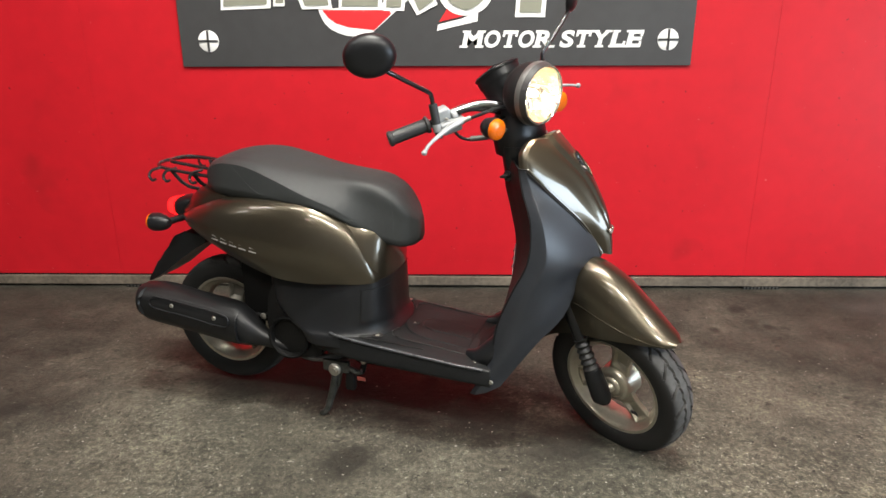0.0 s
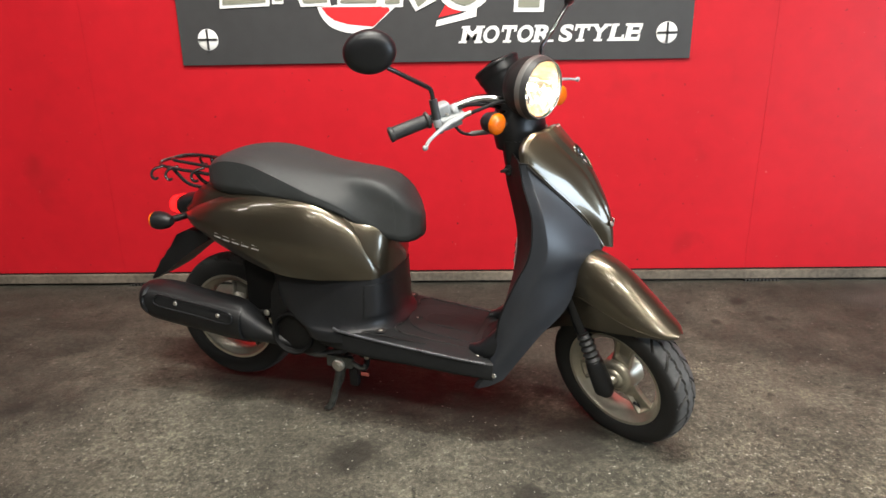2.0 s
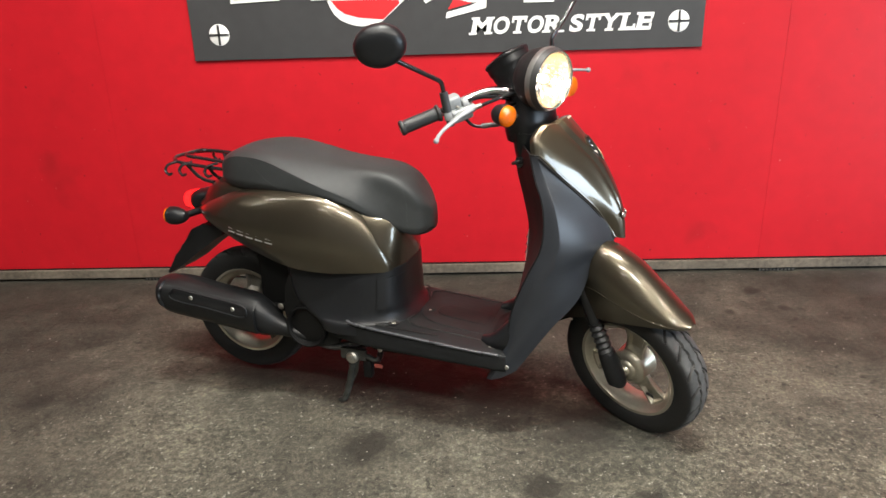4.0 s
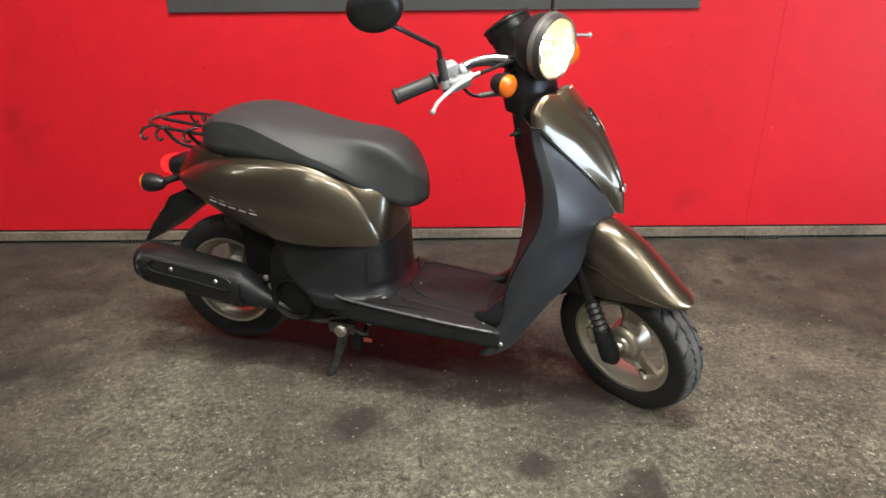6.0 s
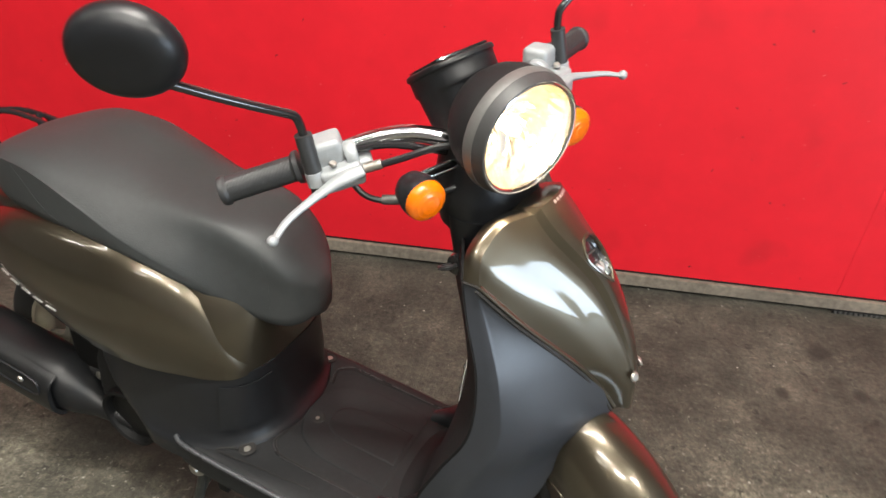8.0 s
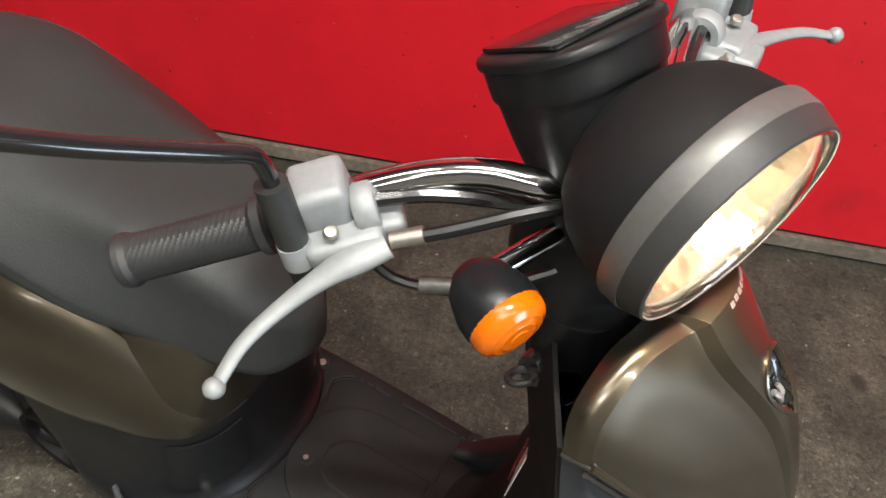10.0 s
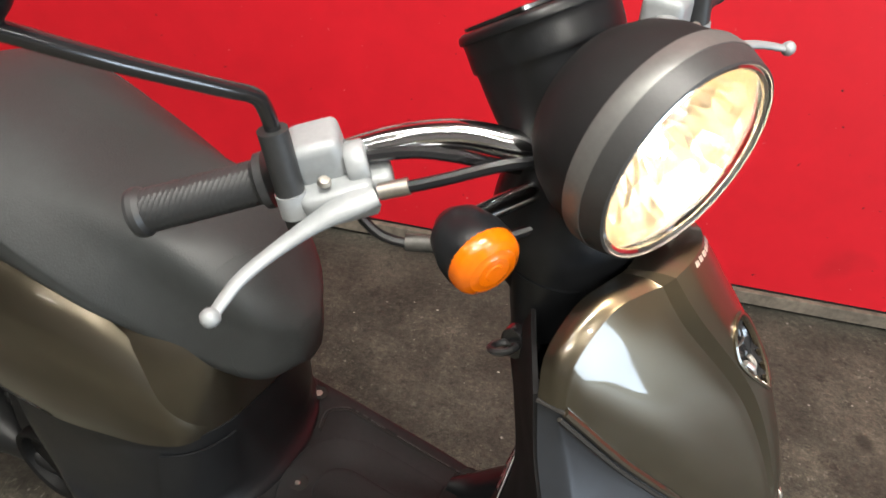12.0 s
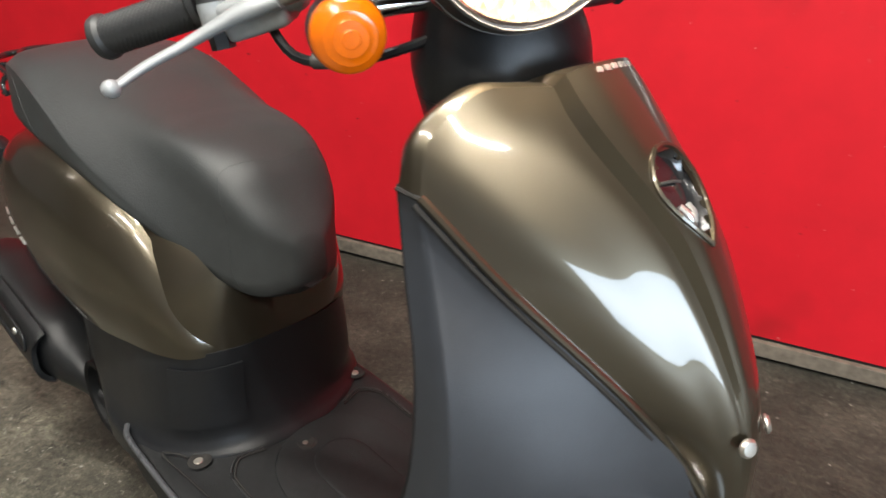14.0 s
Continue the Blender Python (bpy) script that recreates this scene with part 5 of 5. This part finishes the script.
# engine, muffler and stand
muffler = part("muffler", ring_loft([(-0.902, 0.04, 0.348, 0.276, 0.312, 2.4, 2.4, -0.145), (-0.896, 0.05, 0.364, 0.262, 0.313, 2.4, 2.4, -0.145), (-0.82, 0.053, 0.368, 0.25, 0.308, 2.6, 2.6, -0.145), (-0.7, 0.054, 0.35, 0.233, 0.29, 2.6, 2.6, -0.145),
                                     (-0.58, 0.053, 0.334, 0.219, 0.275, 2.6, 2.6, -0.145), (-0.535, 0.042, 0.31, 0.216, 0.262, 2.4, 2.4, -0.145), (-0.5, 0.026, 0.272, 0.212, 0.242, 2.2, 2.2, -0.142), (-0.45, 0.016, 0.24, 0.204, 0.222, 2, 2, -0.138), (-0.41, 0.014, 0.222, 0.194, 0.208, 2, 2, -0.13)], 40, 5), M_MUFFLER, scooter, "black muffler with a heat shield")
sh = []
for x, zt, zb in ((-0.868, 0.362, 0.278), (-0.855, 0.3655, 0.262), (-0.7, 0.348, 0.243), (-0.562, 0.33, 0.227), (-0.545, 0.322, 0.23)):
    zc, hh = (zt + zb) / 2, (zt - zb) / 2
    sh.append([(x, -0.145 - 0.054 * (1 - abs(t * 0.93) ** 2.6) ** (1 / 2.6) - 0.012, zc + t * hh) for t in (-1, -0.85, -0.5, 0, 0.5, 0.85, 1)])
shield = part("heat_shield", shell(surface(sh, 4, 4), 0.008), M_MUFFLER, muffler)
rim = [(-0.815, -0.2085, 0.352), (-0.7, -0.2085, 0.339), (-0.585, -0.2085, 0.323), (-0.566, -0.2105, 0.305), (-0.585, -0.2115, 0.287), (-0.7, -0.2115, 0.303), (-0.815, -0.2115, 0.316), (-0.834, -0.2105, 0.334), (-0.815, -0.2085, 0.352)]
part("pressed_rim", tube(rim, 0.0024, 8, 4), M_BLACK, shield)
for x, z in ((-0.755, 0.33), (-0.612, 0.31)):
    screw(x, -0.2095, z, (0, -1, 0.05), shield, 0.0066)
part("exhaust_pipe", tube([(-0.44, -0.135, 0.222), (-0.4, -0.13, 0.2), (-0.34, -0.12, 0.185), (-0.28, -0.09, 0.19), (-0.24, -0.04, 0.22)], 0.012, 10, 5), M_DIRTY, scooter, "grimy exhaust pipe")
for sd in (-1, 1):
    part("footwell_boss", ring_loft([(0.11, 0.012, 0.275, 0.255, 0.262, 2, 2, sd * 0.11), (0.14, 0.024, 0.288, 0.25, 0.265, 2.2, 2.2, sd * 0.122), (0.17, 0.032, 0.318, 0.25, 0.275, 2.2, 2.2, sd * 0.124), (0.2, 0.036, 0.35, 0.25, 0.285, 2.2, 2.2, sd * 0.124)], 20, 4), M_BLACK, scooter, "black moulded footwell corner")
eng = part("engine", ring_loft([(-0.5, 0.05, 0.3, 0.2, 0.25, 3, 3, -0.04), (-0.44, 0.1, 0.36, 0.18, 0.27, 3, 3, -0.03), (-0.36, 0.115, 0.4, 0.185, 0.28, 3, 3, -0.02), (-0.26, 0.1, 0.4, 0.195, 0.28, 3, 3, 0)], 32, 4), M_ENGINE, scooter, "oily black engine and crankcase")
part("engine_shroud", prism([(-0.452, 0.42), (-0.32, 0.42), (-0.3, 0.26), (-0.31, 0.205), (-0.37, 0.188), (-0.435, 0.185), (-0.475, 0.215), (-0.484, 0.29), (-0.475, 0.37)], -0.146, -0.08, bevel=0.014), M_ENGINE, eng, "oily black engine shroud")
FAN = (-0.405, -0.025, 0.256)
part("fan_cover", lathe([(0.0, -0.1), (0.03, -0.102), (0.05, -0.106), (0.0555, -0.134), (0.06, -0.1375), (0.064, -0.136), (0.066, -0.125), (0.067, -0.09)], 40, None, "y", FAN), M_FAN, eng, "black round cooling fan cover")
for r in (0.02, 0.034, 0.046):
    part("fan_ring", lathe([(r - 0.002, -0.1), (r - 0.002, -0.117), (r + 0.002, -0.118), (r + 0.002, -0.1)], 32, None, "y", FAN), M_FAN, eng)
part("swing_arm", tube([(-0.69, -0.075, 0.225), (-0.6, -0.085, 0.27), (-0.5, -0.09, 0.29), (-0.43, -0.08, 0.3)], 0.022, 12, 4), M_ENGINE, scooter, "oily black swing arm")
part("transmission_case", ring_loft([(-0.76, 0.03, 0.28, 0.16, 0.22, 2.5, 2.5, 0.09), (-0.7, 0.04, 0.31, 0.14, 0.22, 2.8, 2.8, 0.09), (-0.55, 0.045, 0.33, 0.17, 0.25, 3, 3, 0.09), (-0.4, 0.045, 0.34, 0.17, 0.25, 3, 3, 0.09)], 24, 3), M_ENGINE, scooter, "oily black transmission case")
stand = part("centre_stand", tube([(-0.28, -0.112, 0.163), (-0.28, 0, 0.161), (-0.28, 0.112, 0.163)], 0.013, 12, 4), M_STAND, scooter, "grimy steel centre stand")
for sd in (-1, 1):
    part("stand_leg", tube([(-0.282, sd * 0.108, 0.165), (-0.292, sd * 0.112, 0.11), (-0.306, sd * 0.118, 0.05), (-0.318, sd * 0.124, 0.016), (-0.336, sd * 0.126, 0.008)], 0.011, 10, 4, radii=(0.014, 0.011, 0.0105, 0.01, 0.007)), M_STAND, stand)
    part("leg_web", prism([(-0.3, 0.158), (-0.262, 0.158), (-0.276, 0.1), (-0.296, 0.06)], sd * 0.108 - 0.004, sd * 0.108 + 0.004, bevel=0.002), M_STAND, stand)
part("stand_bracket", box((-0.318, -0.13, 0.152), (-0.235, -0.112, 0.188), 0.007), M_STAND, stand)
part("pivot_bolt", lathe([(0, -0.014), (0.008, -0.014), (0.009, -0.011), (0.014, -0.011), (0.0185, -0.007), (0.019, 0)], 24, None, "y", (-0.277, -0.13, 0.163)), M_SCREW, stand, "worn steel pivot bolt")
part("link_arm", tube([(-0.262, -0.122, 0.155), (-0.24, -0.122, 0.17), (-0.215, -0.12, 0.158), (-0.2, -0.118, 0.162)], 0.008, 8, 4), M_STAND, stand)
part("rubber_stop", box((-0.255, -0.115, 0.09), (-0.228, -0.09, 0.15), 0.006), M_ENGINE, stand)
part("warning_tag", box((-0.213, -0.122, 0.133), (-0.188, -0.119, 0.145), 0.001), M_ORANGE, stand, "small faded orange tag")
for x, z, y, r in ((-0.505, 0.296, -0.125, 0.01), (-0.475, 0.33, -0.11, 0.007), (-0.2, 0.185, -0.105, 0.008), (-0.44, 0.2, -0.13, 0.006), (-0.37, 0.29, -0.135, 0.006)):
    screw(x, y, z, (0, -1, 0), eng, r)
part("muffler_stay", tube([(-0.56, -0.12, 0.3), (-0.5, -0.118, 0.296), (-0.455, -0.112, 0.345), (-0.425, -0.108, 0.385)], 0.009, 8, 4), M_ENGINE, eng, "black steel muffler bracket")
part("intake_hose", tube([(-0.52, -0.08, 0.33), (-0.46, -0.095, 0.35), (-0.42, -0.08, 0.37)], 0.014, 10, 4), M_GRIP, eng)
# added block that stands for the dark engine space behind the muffler
part("engine_filler_block", box((-0.57, -0.125, 0.3), (-0.43, 0.1, 0.47), 0.02), M_FAN, scooter, "plain black block filling the dark engine space")
part("belly_panel", box((0.04, -0.12, 0.188), (0.2, 0.12, 0.23), 0.01), M_ENGINE, scooter, "black underbody panel")
part("underbelly", box((-0.24, -0.09, 0.165), (0.05, 0.09, 0.215), 0.02), M_ENGINE, scooter, "black underbody tray")
# side badge: a row of plain silver strokes
side_pts = side.reshape(-1, 3)


def skin_y(x, z):
    d = (side_pts[:, 0] - x) ** 2 + (side_pts[:, 2] - z) ** 2 + 1e-8
    near = np.argsort(d)[:4]
    return float(np.sum(side_pts[near, 1] / d[near]) / np.sum(1 / d[near]))


for k in range(5):
    x, z = -0.606 + 0.0335 * k, 0.5405 - 0.0045 * k
    y, y2 = skin_y(x, z), skin_y(x + 0.03, z - 0.004)
    bm = box((-0.0115, -0.0008, 0.0038), (0.0115, 0.002, 0.0064), 0.0005)
    box((-0.0115, -0.0008, -0.0064), (0.0115, 0.002, -0.0038), 0.0005, bm)
    part("badge_stroke", bm, M_BADGE, scooter, "small silver badge shape", pose(x, y - 0.0042, z, -8, 8, math.degrees(math.atan2(y2 - y, 0.03))))

# ---- loose grit on the floor ----
rnd = random.Random(7)
for name, count, lo, hi, material, label in (("paint_chips", 1100, 0.0012, 0.0045, M_CHIP, "pale paint chips and grit strewn over the floor"), ("dark_grit", 420, 0.0015, 0.005, M_DARKGAP, "small dark crumbs of dirt strewn over the floor")):
    bm = bmesh.new()
    while count:
        x, y = rnd.uniform(-1.9, 1.9), rnd.uniform(0.7, 2.72)
        if rnd.random() > 0.12 + 0.88 * min(1, max(0, (2.15 - y + 0.12 * x) / 0.9)):
            continue
        count -= 1
        r = lo + (hi - lo) * rnd.random() ** 3
        n, a0, h = rnd.randint(4, 6), rnd.uniform(0, 6.28), rnd.uniform(0.0006, 0.0016)
        flat = rnd.uniform(0.45, 1)
        ring = [(x + r * math.cos(a0 + 6.283 * k / n) * rnd.uniform(0.7, 1.1), y + flat * r * math.sin(a0 + 6.283 * k / n)) for k in range(n)]
        low = [bm.verts.new((p, q, 0)) for p, q in ring]
        up = [bm.verts.new((x + 0.7 * (p - x), y + 0.7 * (q - y), h)) for p, q in ring]
        bm.faces.new(up)
        for k in range(n):
            bm.faces.new((low[k], low[(k + 1) % n], up[(k + 1) % n], up[k]))
    tagged(part(name, bm, material, smooth=0), label, "grit", kind="stuff")
